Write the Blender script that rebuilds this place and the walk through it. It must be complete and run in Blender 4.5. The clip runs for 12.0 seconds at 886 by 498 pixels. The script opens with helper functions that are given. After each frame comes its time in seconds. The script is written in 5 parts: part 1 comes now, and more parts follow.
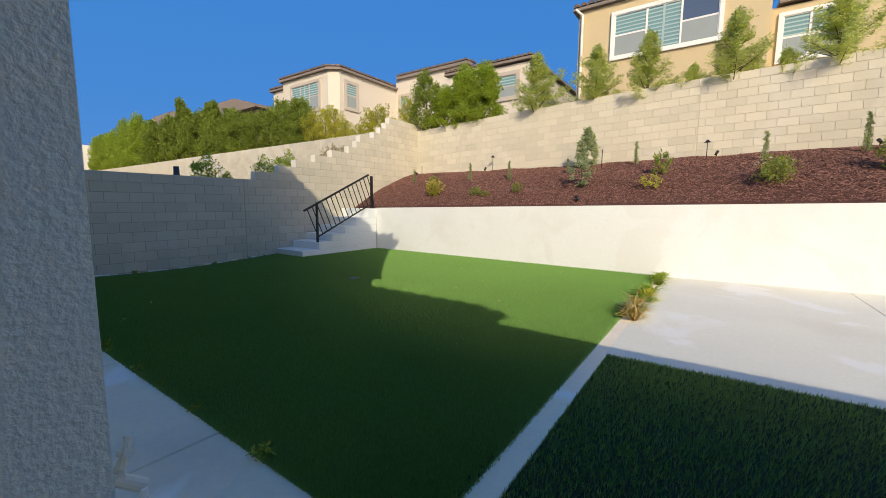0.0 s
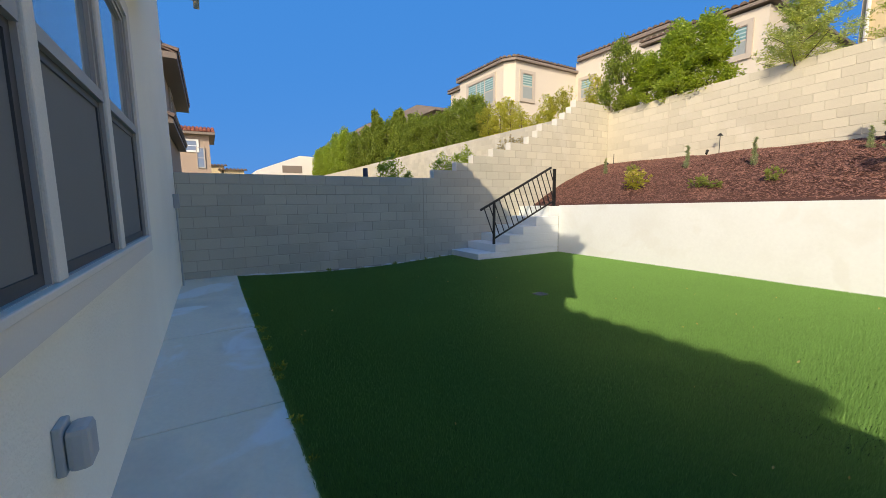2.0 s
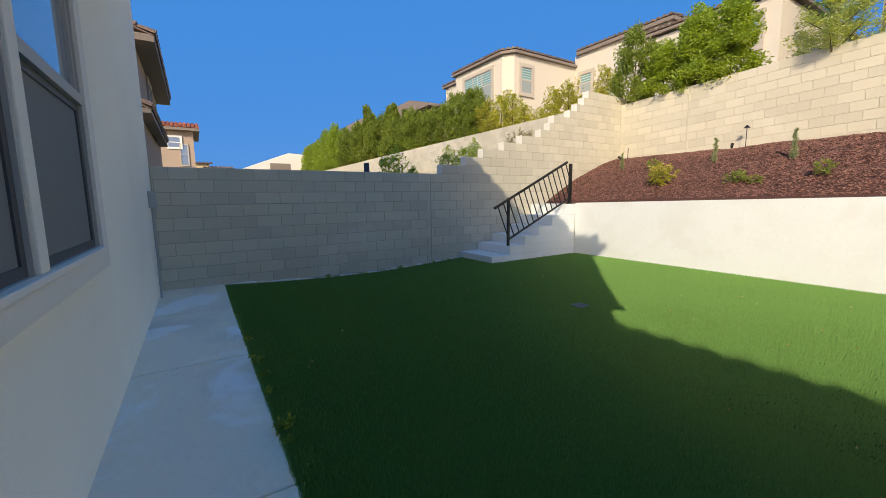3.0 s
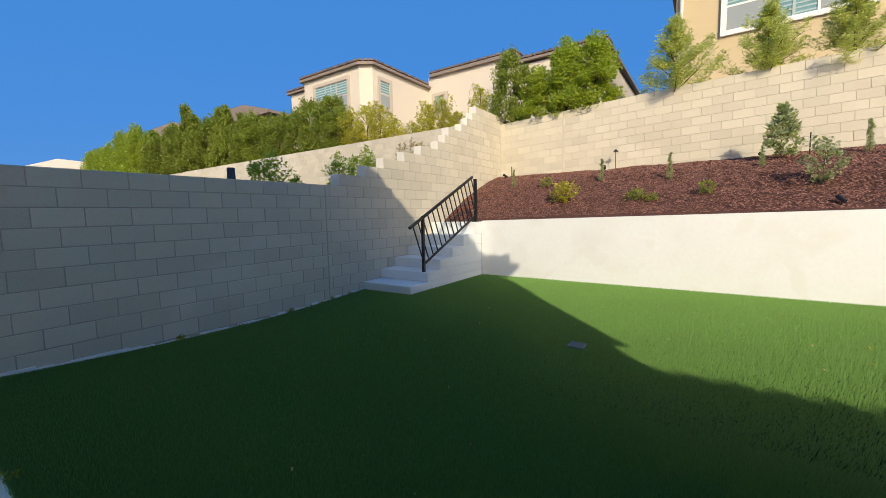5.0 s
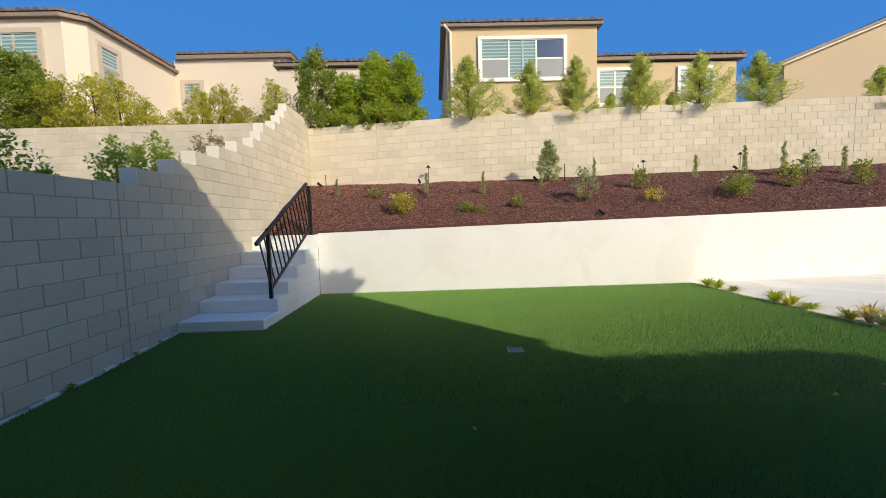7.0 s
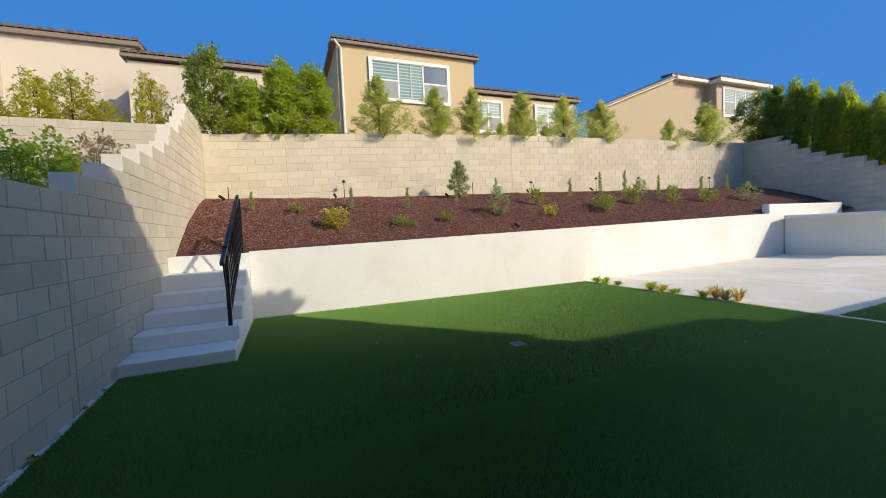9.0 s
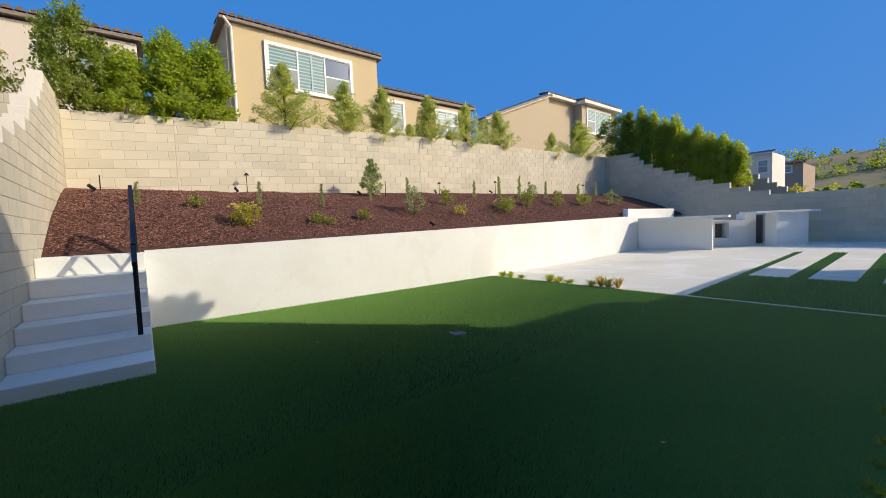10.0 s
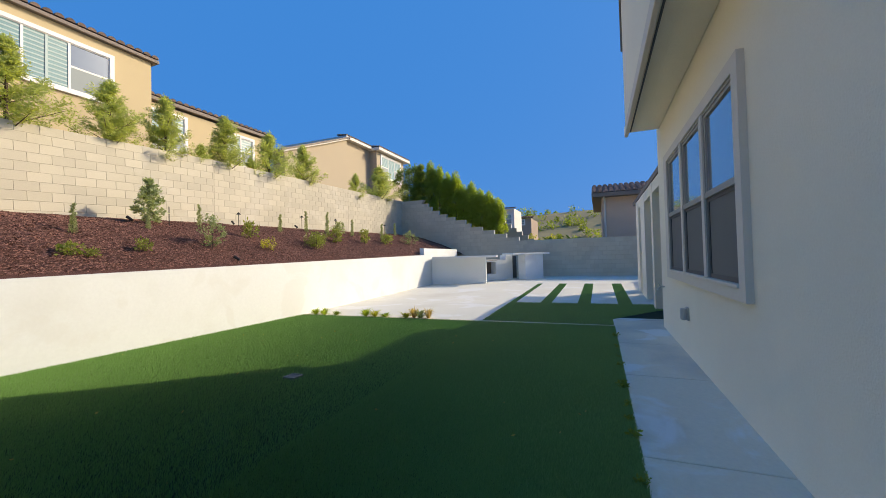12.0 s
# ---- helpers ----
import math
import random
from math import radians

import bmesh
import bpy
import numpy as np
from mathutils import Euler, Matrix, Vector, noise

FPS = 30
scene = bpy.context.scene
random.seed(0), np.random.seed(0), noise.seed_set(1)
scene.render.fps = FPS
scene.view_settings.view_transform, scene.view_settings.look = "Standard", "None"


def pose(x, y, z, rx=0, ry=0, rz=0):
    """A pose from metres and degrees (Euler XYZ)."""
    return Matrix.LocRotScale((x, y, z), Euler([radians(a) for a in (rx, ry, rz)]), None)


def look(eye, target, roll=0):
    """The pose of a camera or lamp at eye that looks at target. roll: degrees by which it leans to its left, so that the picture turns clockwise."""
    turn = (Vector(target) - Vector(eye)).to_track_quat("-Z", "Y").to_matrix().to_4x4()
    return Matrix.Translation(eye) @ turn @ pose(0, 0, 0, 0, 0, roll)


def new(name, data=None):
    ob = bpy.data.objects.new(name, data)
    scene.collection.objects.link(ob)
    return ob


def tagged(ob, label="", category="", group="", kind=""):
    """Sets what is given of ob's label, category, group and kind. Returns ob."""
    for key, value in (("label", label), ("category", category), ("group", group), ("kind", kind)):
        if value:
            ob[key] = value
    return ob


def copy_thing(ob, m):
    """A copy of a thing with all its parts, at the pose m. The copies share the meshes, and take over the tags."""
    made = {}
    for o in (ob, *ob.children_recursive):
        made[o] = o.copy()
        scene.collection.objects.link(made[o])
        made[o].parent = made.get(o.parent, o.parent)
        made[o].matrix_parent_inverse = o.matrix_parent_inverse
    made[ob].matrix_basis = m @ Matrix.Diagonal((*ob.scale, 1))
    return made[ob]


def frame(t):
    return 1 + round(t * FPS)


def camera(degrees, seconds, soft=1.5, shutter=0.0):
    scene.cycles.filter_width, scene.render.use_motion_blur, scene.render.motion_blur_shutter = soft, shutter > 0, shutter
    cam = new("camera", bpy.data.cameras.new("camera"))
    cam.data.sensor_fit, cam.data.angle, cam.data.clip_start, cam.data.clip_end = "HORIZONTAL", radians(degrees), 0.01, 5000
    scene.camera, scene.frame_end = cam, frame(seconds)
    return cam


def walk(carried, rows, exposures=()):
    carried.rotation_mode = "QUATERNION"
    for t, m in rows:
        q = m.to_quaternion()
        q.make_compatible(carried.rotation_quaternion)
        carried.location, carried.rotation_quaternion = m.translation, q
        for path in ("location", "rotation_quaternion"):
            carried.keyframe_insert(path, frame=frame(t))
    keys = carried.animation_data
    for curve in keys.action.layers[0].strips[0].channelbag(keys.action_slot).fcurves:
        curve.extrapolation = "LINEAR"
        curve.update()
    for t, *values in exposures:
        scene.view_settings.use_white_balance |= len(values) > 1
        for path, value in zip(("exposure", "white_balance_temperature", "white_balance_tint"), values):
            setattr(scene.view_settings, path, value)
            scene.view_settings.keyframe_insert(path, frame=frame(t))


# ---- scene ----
cam = camera(97.5, 12.0, soft=0.42)
PATH = [
    (0, (-0.427, 0.302, 1.281), (-1.568, 1.928, 1.053), 0.5),
    (0.5, (-0.647, 0.471, 1.276), (-2.056, 1.871, 1.046), 0.7),
    (1, (-0.9, 0.684, 1.32), (-2.495, 1.867, 1.084), 0.1),
    (1.5, (-1.179, 0.841, 1.347), (-2.857, 1.901, 1.1), -0.2),
    (2, (-1.59, 0.922, 1.321), (-3.294, 1.938, 1.072), -0.6),
    (2.5, (-2.02, 0.965, 1.313), (-3.72, 1.987, 1.056), -0.7),
    (4.3, (-3.71, 0.937, 1.331), (-5.176, 2.278, 1.101), -0.6),
    (4.5, (-3.921, 0.954, 1.312), (-5.324, 2.361, 1.089), -0.5),
    (5, (-4.391, 0.978, 1.322), (-5.512, 2.624, 1.144), -1.1),
    (5.5, (-4.818, 0.946, 1.325), (-5.618, 2.771, 1.163), -1.6),
    (6, (-5.277, 0.95, 1.313), (-5.761, 2.885, 1.16), -1.8),
    (6.5, (-5.718, 0.931, 1.336), (-5.922, 2.914, 1.182), -1.8),
    (7, (-6.163, 0.958, 1.328), (-6.126, 2.953, 1.187), -1.6),
    (8.8, (-7.676, 0.993, 1.348), (-7.004, 2.874, 1.252), -2.2),
    (9, (-7.781, 0.989, 1.344), (-7.035, 2.843, 1.257), -2.7),
    (9.5, (-8.124, 1.06, 1.333), (-7.17, 2.814, 1.234), -2.7),
    (10, (-8.416, 1.113, 1.346), (-7.189, 2.688, 1.231), -2.3),
    (10.5, (-8.627, 1.266, 1.313), (-7.142, 2.603, 1.227), -2.2),
    (11, (-8.738, 1.384, 1.305), (-7.052, 2.459, 1.261), -2.0),
    (11.5, (-8.842, 1.451, 1.316), (-7.04, 2.319, 1.318), -1.7),
    (12, (-8.892, 1.465, 1.337), (-7.037, 2.21, 1.379), -1.5),
]
walk(cam, [(t, look(eye, target, roll)) for t, eye, target, roll in PATH], [(0, 1.33, 9100, 12), (1.5, 1.5, 9200, 12), (4.5, 1.47, 9200, 12), (6.5, 1.38, 9100, 12), (9, 1.32, 9000, 12), (10.5, 1.36, 8900, 12), (12, 1.42, 9200, 12)])


# ---- light ----
SUN = Vector((1.08, -1.2, 1.0)).normalized()
world = bpy.data.worlds.new("sky")
scene.world = world
world.use_nodes = True
wn = world.node_tree
sky = wn.nodes.new("ShaderNodeTexSky")
sky.sky_type, sky.sun_disc = "NISHITA", False
sky.sun_elevation, sky.sun_rotation = math.asin(SUN.z), math.atan2(SUN.x, SUN.y)
sky.air_density, sky.dust_density, sky.ozone_density, sky.altitude = 1.0, 2.0, 3.0, 300
deep = wn.nodes.new("ShaderNodeHueSaturation")
deep.inputs["Hue"].default_value, deep.inputs["Saturation"].default_value = 0.506, 1.1
deep.inputs["Value"].default_value = 1.25
wn.links.new(sky.outputs[0], deep.inputs["Color"])
clear = wn.nodes.new("ShaderNodeMix")      # a very clear, even blue sky
clear.data_type = "RGBA"
bright = wn.nodes.new("ShaderNodeRGBToBW")
wn.links.new(sky.outputs[0], bright.inputs[0])
share = wn.nodes.new("ShaderNodeMapRange")     # the glare round the sun is kept, and raised to fill the shade
share.inputs["From Min"].default_value, share.inputs["From Max"].default_value = 7.0, 16.0
share.inputs["To Min"].default_value, share.inputs["To Max"].default_value = 0.975, 0.0
wn.links.new(bright.outputs[0], share.inputs["Value"])
wn.links.new(share.outputs[0], clear.inputs[0])
clear.inputs[7].default_value = (0.03, 0.64, 2.36, 1.0)
wn.links.new(deep.outputs[0], clear.inputs[6])
wn.links.new(clear.outputs[2], wn.nodes["Background"].inputs[0])
wn.nodes["Background"].inputs[1].default_value = 0.138
sun = new("sun", bpy.data.lights.new("sun", "SUN"))
sun.data.energy, sun.data.angle, sun.data.color = 1.24, radians(0.5), (0.97, 1.0, 0.975)
sun.matrix_world = look(SUN * 60, (0, 0, 0))


# ---- materials ----
def material(name, colour, rough=0.8, vary=0.12, grain=40.0, blotch=1.5, bump=0.2, dist=0.004, metal=0.0, per_object=0.0,
             per_island=0.0, tint=None, tint_amount=0.0, spec=0.4, patch=None, patch_amount=0.0, patch_scale=1.0):
    """Colour with grain and blotches at two scales, a tint in stains, and a fine relief."""
    m = bpy.data.materials.new(name)
    m.use_nodes = True
    n, l = m.node_tree.nodes, m.node_tree.links
    b = n["Principled BSDF"]
    b.inputs["Roughness"].default_value, b.inputs["Metallic"].default_value = rough, metal
    b.inputs["Specular IOR Level"].default_value = spec
    co = n.new("ShaderNodeTexCoord")
    geo = n.new("ShaderNodeNewGeometry")
    fine, coarse = n.new("ShaderNodeTexNoise"), n.new("ShaderNodeTexNoise")
    fine.inputs["Scale"].default_value, fine.inputs["Detail"].default_value = grain, 4
    coarse.inputs["Scale"].default_value, coarse.inputs["Detail"].default_value = blotch, 5
    for t in (fine, coarse):
        l.new(geo.outputs["Position"], t.inputs["Vector"])
    def maths(op, a, c):
        q = n.new("ShaderNodeMath")
        q.operation = op
        for k, v in enumerate((a, c)):
            if isinstance(v, (int, float)):
                q.inputs[k].default_value = v
            else:
                l.new(v, q.inputs[k])
        return q.outputs[0]
    total = maths("ADD", maths("MULTIPLY", fine.outputs[0], vary), maths("MULTIPLY", coarse.outputs[0], vary))
    total = maths("ADD", total, 1.0 - vary)
    if per_object:
        oi = n.new("ShaderNodeObjectInfo")
        total = maths("ADD", total, maths("MULTIPLY", maths("SUBTRACT", oi.outputs["Random"], 0.5), per_object))
    if per_island:
        total = maths("ADD", total, maths("MULTIPLY", maths("SUBTRACT", geo.outputs["Random Per Island"], 0.5), per_island))
    base = n.new("ShaderNodeVectorMath")
    base.operation = "SCALE"
    base.inputs[0].default_value = colour
    l.new(total, base.inputs["Scale"])
    out = base.outputs[0]
    if tint:
        stain = n.new("ShaderNodeTexNoise")
        stain.inputs["Scale"].default_value, stain.inputs["Detail"].default_value = blotch * 0.7, 6
        l.new(geo.outputs["Position"], stain.inputs["Vector"])
        ramp = n.new("ShaderNodeMapRange")
        ramp.inputs["From Min"].default_value, ramp.inputs["From Max"].default_value = 0.52, 0.72
        ramp.inputs["To Max"].default_value = tint_amount
        l.new(stain.outputs[0], ramp.inputs["Value"])
        mix = n.new("ShaderNodeMix")
        mix.data_type = "RGBA"
        l.new(ramp.outputs[0], mix.inputs["Factor"])
        l.new(out, mix.inputs["A"])
        mix.inputs["B"].default_value = (*tint, 1)
        out = mix.outputs["Result"]
    if patch:
        spot = n.new("ShaderNodeTexNoise")
        spot.inputs["Scale"].default_value, spot.inputs["Detail"].default_value, spot.inputs["Distortion"].default_value = patch_scale, 7, 0.6
        move = n.new("ShaderNodeVectorMath")
        move.inputs[1].default_value = (7.3, 2.1, 5.5)
        l.new(geo.outputs["Position"], move.inputs[0])
        l.new(move.outputs[0], spot.inputs["Vector"])
        edge = n.new("ShaderNodeMapRange")
        edge.inputs["From Min"].default_value, edge.inputs["From Max"].default_value = 0.56, 0.62
        edge.inputs["To Max"].default_value = patch_amount
        l.new(spot.outputs[0], edge.inputs["Value"])
        mix2 = n.new("ShaderNodeMix")
        mix2.data_type = "RGBA"
        l.new(edge.outputs[0], mix2.inputs["Factor"])
        l.new(out, mix2.inputs["A"])
        mix2.inputs["B"].default_value = (*patch, 1)
        out = mix2.outputs["Result"]
    l.new(out, b.inputs["Base Color"])
    if bump:
        bp = n.new("ShaderNodeBump")
        bp.inputs["Strength"].default_value, bp.inputs["Distance"].default_value = bump, dist
        l.new(fine.outputs[0], bp.inputs["Height"])
        l.new(bp.outputs[0], b.inputs["Normal"])
    return m


def leaf_material(name, colour, vary=0.8, through_amount=0.5):
    m = material(name, colour, 0.55, 0.25, 9, 2, 0, per_island=vary, per_object=0.4)
    n, l = m.node_tree.nodes, m.node_tree.links
    b = n["Principled BSDF"]
    tr = n.new("ShaderNodeBsdfTranslucent")
    tr.inputs[0].default_value = (min(1, colour[0] * 2.0), min(1, colour[1] * 1.9), colour[2] * 0.9, 1)
    mix = n.new("ShaderNodeMixShader")
    mix.inputs[0].default_value = through_amount
    l.new(b.outputs[0], mix.inputs[1])
    l.new(tr.outputs[0], mix.inputs[2])
    l.new(mix.outputs[0], n["Material Output"].inputs[0])
    return m


def glass_material(name, colour, rough=0.03, spec=0.8):
    m = material(name, colour, rough, 0.05, 3, 0.6, 0, spec=spec, metal=0.55)
    return m


M_BLOCK = material("grey_tan_concrete_block", (0.54, 0.495, 0.395), 0.92, 0.16, 60, 1.2, 0.35, 0.003, per_object=0.17, per_island=0.15,
                   tint=(0.60, 0.545, 0.44), tint_amount=0.6, patch=(0.64, 0.60, 0.52), patch_amount=0.3, patch_scale=0.8)
M_MORTAR = material("grey_mortar", (0.50, 0.45, 0.355), 0.95, 0.2, 70, 2, 0.3)
M_DARKMORTAR = material("dark_grey_mortar", (0.41, 0.365, 0.29), 0.95, 0.2, 70, 2, 0.3)
M_WHITE = material("white_painted_plaster", (0.745, 0.77, 0.76), 0.75, 0.09, 25, 0.8, 0.2, 0.004, tint=(0.62, 0.615, 0.55), tint_amount=0.5, patch=(0.69, 0.69, 0.65), patch_amount=0.4, patch_scale=1.1)
M_STUCCO = material("cream_sand_stucco", (0.93, 0.855, 0.70), 0.9, 0.08, 90, 0.7, 0.8, 0.006, tint=(0.80, 0.73, 0.60), tint_amount=0.5)
M_TRIM = material("grey_beige_stucco_trim", (0.76, 0.69, 0.59), 0.9, 0.08, 90, 0.7, 0.5, 0.004)
M_CONCRETE = material("broom_finished_concrete", (0.80, 0.68, 0.535), 0.85, 0.18, 35, 0.9, 0.25, 0.003, tint=(0.44, 0.40, 0.36), tint_amount=0.75, patch=(0.84, 0.82, 0.79), patch_amount=0.7, patch_scale=1.3)
M_PATIO = material("pale_patio_concrete", (0.66, 0.63, 0.54), 0.85, 0.16, 30, 0.7, 0.2, 0.003, tint=(0.52, 0.45, 0.35), tint_amount=0.5, patch=(0.74, 0.73, 0.70), patch_amount=0.6, patch_scale=0.9)
M_TURF = material("turf_backing", (0.016, 0.032, 0.010), 0.9, 0.35, 160, 1.4, 0.7, 0.012)
M_MULCH = material("shredded_bark_bed", (0.11, 0.045, 0.034), 0.95, 0.6, 70, 6, 1.0, 0.03)
M_IRON = material("black_painted_iron", (0.012, 0.012, 0.013), 0.45, 0.1, 30, 3, 0.1)
M_DIRT = material("dry_soil", (0.20, 0.16, 0.11), 0.95, 0.35, 12, 0.15, 0.4, 0.02)
M_HILL = material("scrub_hillside", (0.23, 0.195, 0.10), 0.95, 0.5, 0.3, 0.03, 0.2, 0.2)
M_PEACH = material("peach_stucco", (0.60, 0.535, 0.45), 0.9, 0.06, 30, 0.4, 0.3)
M_YELLOW = material("ochre_stucco", (0.575, 0.455, 0.275), 0.9, 0.06, 30, 0.4, 0.3)
M_GABLE = material("warm_tan_stucco", (0.47, 0.385, 0.275), 0.9, 0.06, 30, 0.4, 0.3)
M_TAN = material("tan_stucco", (0.40, 0.30, 0.235), 0.9, 0.06, 30, 0.4, 0.3)
M_FASCIA = material("dark_brown_fascia", (0.22, 0.175, 0.145), 0.7, 0.1, 20, 1, 0.1)
M_PALE = material("pale_trim_paint", (0.72, 0.68, 0.62), 0.7, 0.06, 20, 1, 0.1)
M_GLASS = glass_material("window_glass", (0.42, 0.46, 0.48))
M_DIMGLASS = glass_material("dim_window_glass", (0.17, 0.21, 0.25))
M_BLIND = material("white_slat_blind", (0.36, 0.47, 0.455), 0.4, 0.05, 10, 1, 0)
M_TILE = material("brown_clay_tile", (0.17, 0.115, 0.09), 0.85, 0.3, 12, 1.5, 0.3, per_island=0.5)
M_BARK = material("grey_brown_bark", (0.12, 0.085, 0.06), 0.95, 0.4, 30, 4, 0.6)


# ---- building helpers ----
def box(bm, x0, x1, y0, y1, z0, z1, bevel=0.0, seg=2):
    vs = [bm.verts.new(p) for p in ((x0, y0, z0), (x1, y0, z0), (x1, y1, z0), (x0, y1, z0), (x0, y0, z1), (x1, y0, z1), (x1, y1, z1), (x0, y1, z1))]
    fs = [bm.faces.new([vs[k] for k in q]) for q in ((3, 2, 1, 0), (4, 5, 6, 7), (0, 1, 5, 4), (1, 2, 6, 5), (2, 3, 7, 6), (3, 0, 4, 7))]
    if bevel:
        es = {e for f in fs for e in f.edges}
        bmesh.ops.bevel(bm, geom=list(es), offset=bevel, segments=seg, affect="EDGES", profile=0.5)


def boxes(*rows, bevel=0.0):
    bm = bmesh.new()
    for r in rows:
        box(bm, *r, bevel=bevel)
    return bm


def prism(bm, outline, axis, a, b):
    """An outline of (u, v) pushed from a to b along an axis (x: u=y, v=z; y: u=x, v=z; z: u=x, v=y)."""
    def at(u, v, w):
        return {"x": (w, u, v), "y": (u, w, v), "z": (u, v, w)}[axis]
    lo, hi = [bm.verts.new(at(u, v, a)) for u, v in outline], [bm.verts.new(at(u, v, b)) for u, v in outline]
    bm.faces.new(lo), bm.faces.new(hi[::-1])
    for k in range(len(lo)):
        bm.faces.new((lo[k], hi[k], hi[k - 1], lo[k - 1]))
    bmesh.ops.recalc_face_normals(bm, faces=bm.faces[:])


def rod(bm, a, b, r0, r1=None, sides=8, square=False):
    a, b = Vector(a), Vector(b)
    q = (b - a).to_track_quat("Z", "Y").to_matrix()
    n, off = (4, math.pi / 4) if square else (sides, 0)
    rings = []
    for p, r in ((a, r0), (b, r0 if r1 is None else r1)):
        rings.append([bm.verts.new(p + q @ Vector((r * math.cos(off + k * math.tau / n), r * math.sin(off + k * math.tau / n), 0))) for k in range(n)])
    for k in range(n):
        bm.faces.new((rings[0][k - 1], rings[0][k], rings[1][k], rings[1][k - 1]))
    bm.faces.new(rings[0][::-1]), bm.faces.new(rings[1])


def as_mesh(name, bm):
    me = bpy.data.meshes.new(name)
    bm.to_mesh(me)
    bm.free()
    return me


def thing(name, label, category, at=(0, 0, 0), group="", kind=""):
    ob = new(name)
    ob.empty_display_size = 0.1
    ob.location = at
    return tagged(ob, label, category, group, kind)


def part(name, bm, mat, parent, label="", smooth=False):
    """A bmesh in the parent's own space as one mesh object under it."""
    me = as_mesh(name, bm) if isinstance(bm, bmesh.types.BMesh) else bm
    if not me.materials:
        me.materials.append(mat)
    if smooth:
        me.shade_smooth()
    ob = new(name, me)
    ob.parent = parent
    return tagged(ob, label)


def solid(name, bm, mat, label, category, group="", kind="", smooth=False):
    me = as_mesh(name, bm) if isinstance(bm, bmesh.types.BMesh) else bm
    me.materials.append(mat)
    if smooth:
        me.shade_smooth()
    return tagged(new(name, me), label, category, group, kind)


def from_arrays(name, verts, faces):
    me = bpy.data.meshes.new(name)
    me.from_pydata(verts, [], faces)
    return me


def ramp_of(points):
    def f(u):
        for (a, p), (b, q) in zip(points, points[1:]):
            if u <= b:
                return p + (q - p) * (u - a) / (b - a)
        return points[-1][1]
    return f


# ---- plan ----
WALL_X = -9.46          # face of the side wall
HOUSE_Y = 0.45          # back face of the house
LAWN_Y = 1.26
BED_Y = 8.30            # face of the white planter wall
CURB_X0, CURB_X1 = -1.25, -1.115
FAR_X = 11.2            # face of the far side wall


def rise(x):
    return max(0.0, 0.02 * (x + 1.2))


def bed_top(x):
    return 1.17 + 0.019 * (x + 8.36)


def back_y(x):
    return 11.5 + 0.027 * (x + 9.48)


back_top = ramp_of([(-9.6, 3.87), (-5.7, 4.10), (-1.0, 4.32), (11.3, 4.66)])
bed_back = ramp_of([(-9.6, 2.38), (-4.0, 2.42), (-1.0, 2.50), (3.0, 2.56), (11.3, 2.72)])


def sheet(bm, xs, ys, height):
    vs = [[bm.verts.new((x, y, height(x, y))) for y in ys] for x in xs]
    for i in range(len(xs) - 1):
        for j in range(len(ys) - 1):
            bm.faces.new((vs[i][j], vs[i + 1][j], vs[i + 1][j + 1], vs[i][j + 1]))


def steps(a, b, n):
    return [a + (b - a) * k / n for k in range(n + 1)]


# ground to the horizon, with the hills beyond the far yards
def land(x, y):
    d = math.hypot(x, y)
    h = -0.12
    if d > 60:
        k = min(1, (d - 60) / 80)
        bump = noise.noise((x * 0.006, y * 0.006, 0.3)) + 0.3 * noise.noise((x * 0.02, y * 0.02, 0.3))
        h += k * k * ((19 + 8 * bump) if x > 0 else (3 + 3 * bump))
    return h


bm = bmesh.new()
line = [-2500, -1500, -900] + steps(-600, 600, 120) + [900, 1500, 2500]
sheet(bm, line, line, land)
solid("ground", bm, M_HILL, "dry scrub ground rolling up to hills", "ground", kind="structure", smooth=True)

def dip(x, y):
    """The lawn falls a little towards the side wall."""
    return -0.11 * np.clip((-8.0 - x) / 1.4, 0, 1) * np.clip(np.sin(np.pi * np.clip((y - 0.9) / 5.0, 0, 1)), 0, 1)


# the yard
bm = bmesh.new()
sheet(bm, steps(WALL_X - 0.1, CURB_X0, 60), steps(LAWN_Y, BED_Y + 0.05, 60), lambda x, y: float(dip(x, y)))
solid("lawn", bm, M_TURF, "short green artificial turf lawn beside the path", "lawn", kind="structure")
bm = bmesh.new()
sheet(bm, [CURB_X1 - 0.0, 2, 5, 7.0], [-3.0, LAWN_Y, 3.77], lambda x, y: rise(x) - 0.004)
solid("side_lawn", bm, M_TURF, "green artificial turf strip round stepping slabs", "lawn", kind="structure")
bm = bmesh.new()
box(bm, CURB_X0, CURB_X1, LAWN_Y - 0.0, BED_Y, -0.2, 0.012, 0.006)
solid("curb", bm, M_CONCRETE, "narrow pale concrete mow curb between the lawns", "curb", kind="structure")
patio = thing("patio", "weathered pale concrete patio with stains", "patio", (0, 0, 0), kind="structure")
for a, b in ((-1.13, 1.24), (1.25, 3.9), (3.91, 6.6), (6.61, 11.2)):
    bm = bmesh.new()
    prism(bm, [(a, -0.2), (b, -0.2), (b, max(0.012, rise(b))), (a, max(0.012, rise(a)))], "y", 3.76, BED_Y + 0.02)
    part("bay", bm, M_PATIO, patio)
bm = bmesh.new()
prism(bm, [(7.0, -0.2), (11.2, -0.2), (11.2, rise(11.2)), (7.0, rise(7.0))], "y", -3, 3.755)
solid("patio_end", bm, M_PATIO, "pale concrete landing at the end of the turf", "patio", kind="structure")

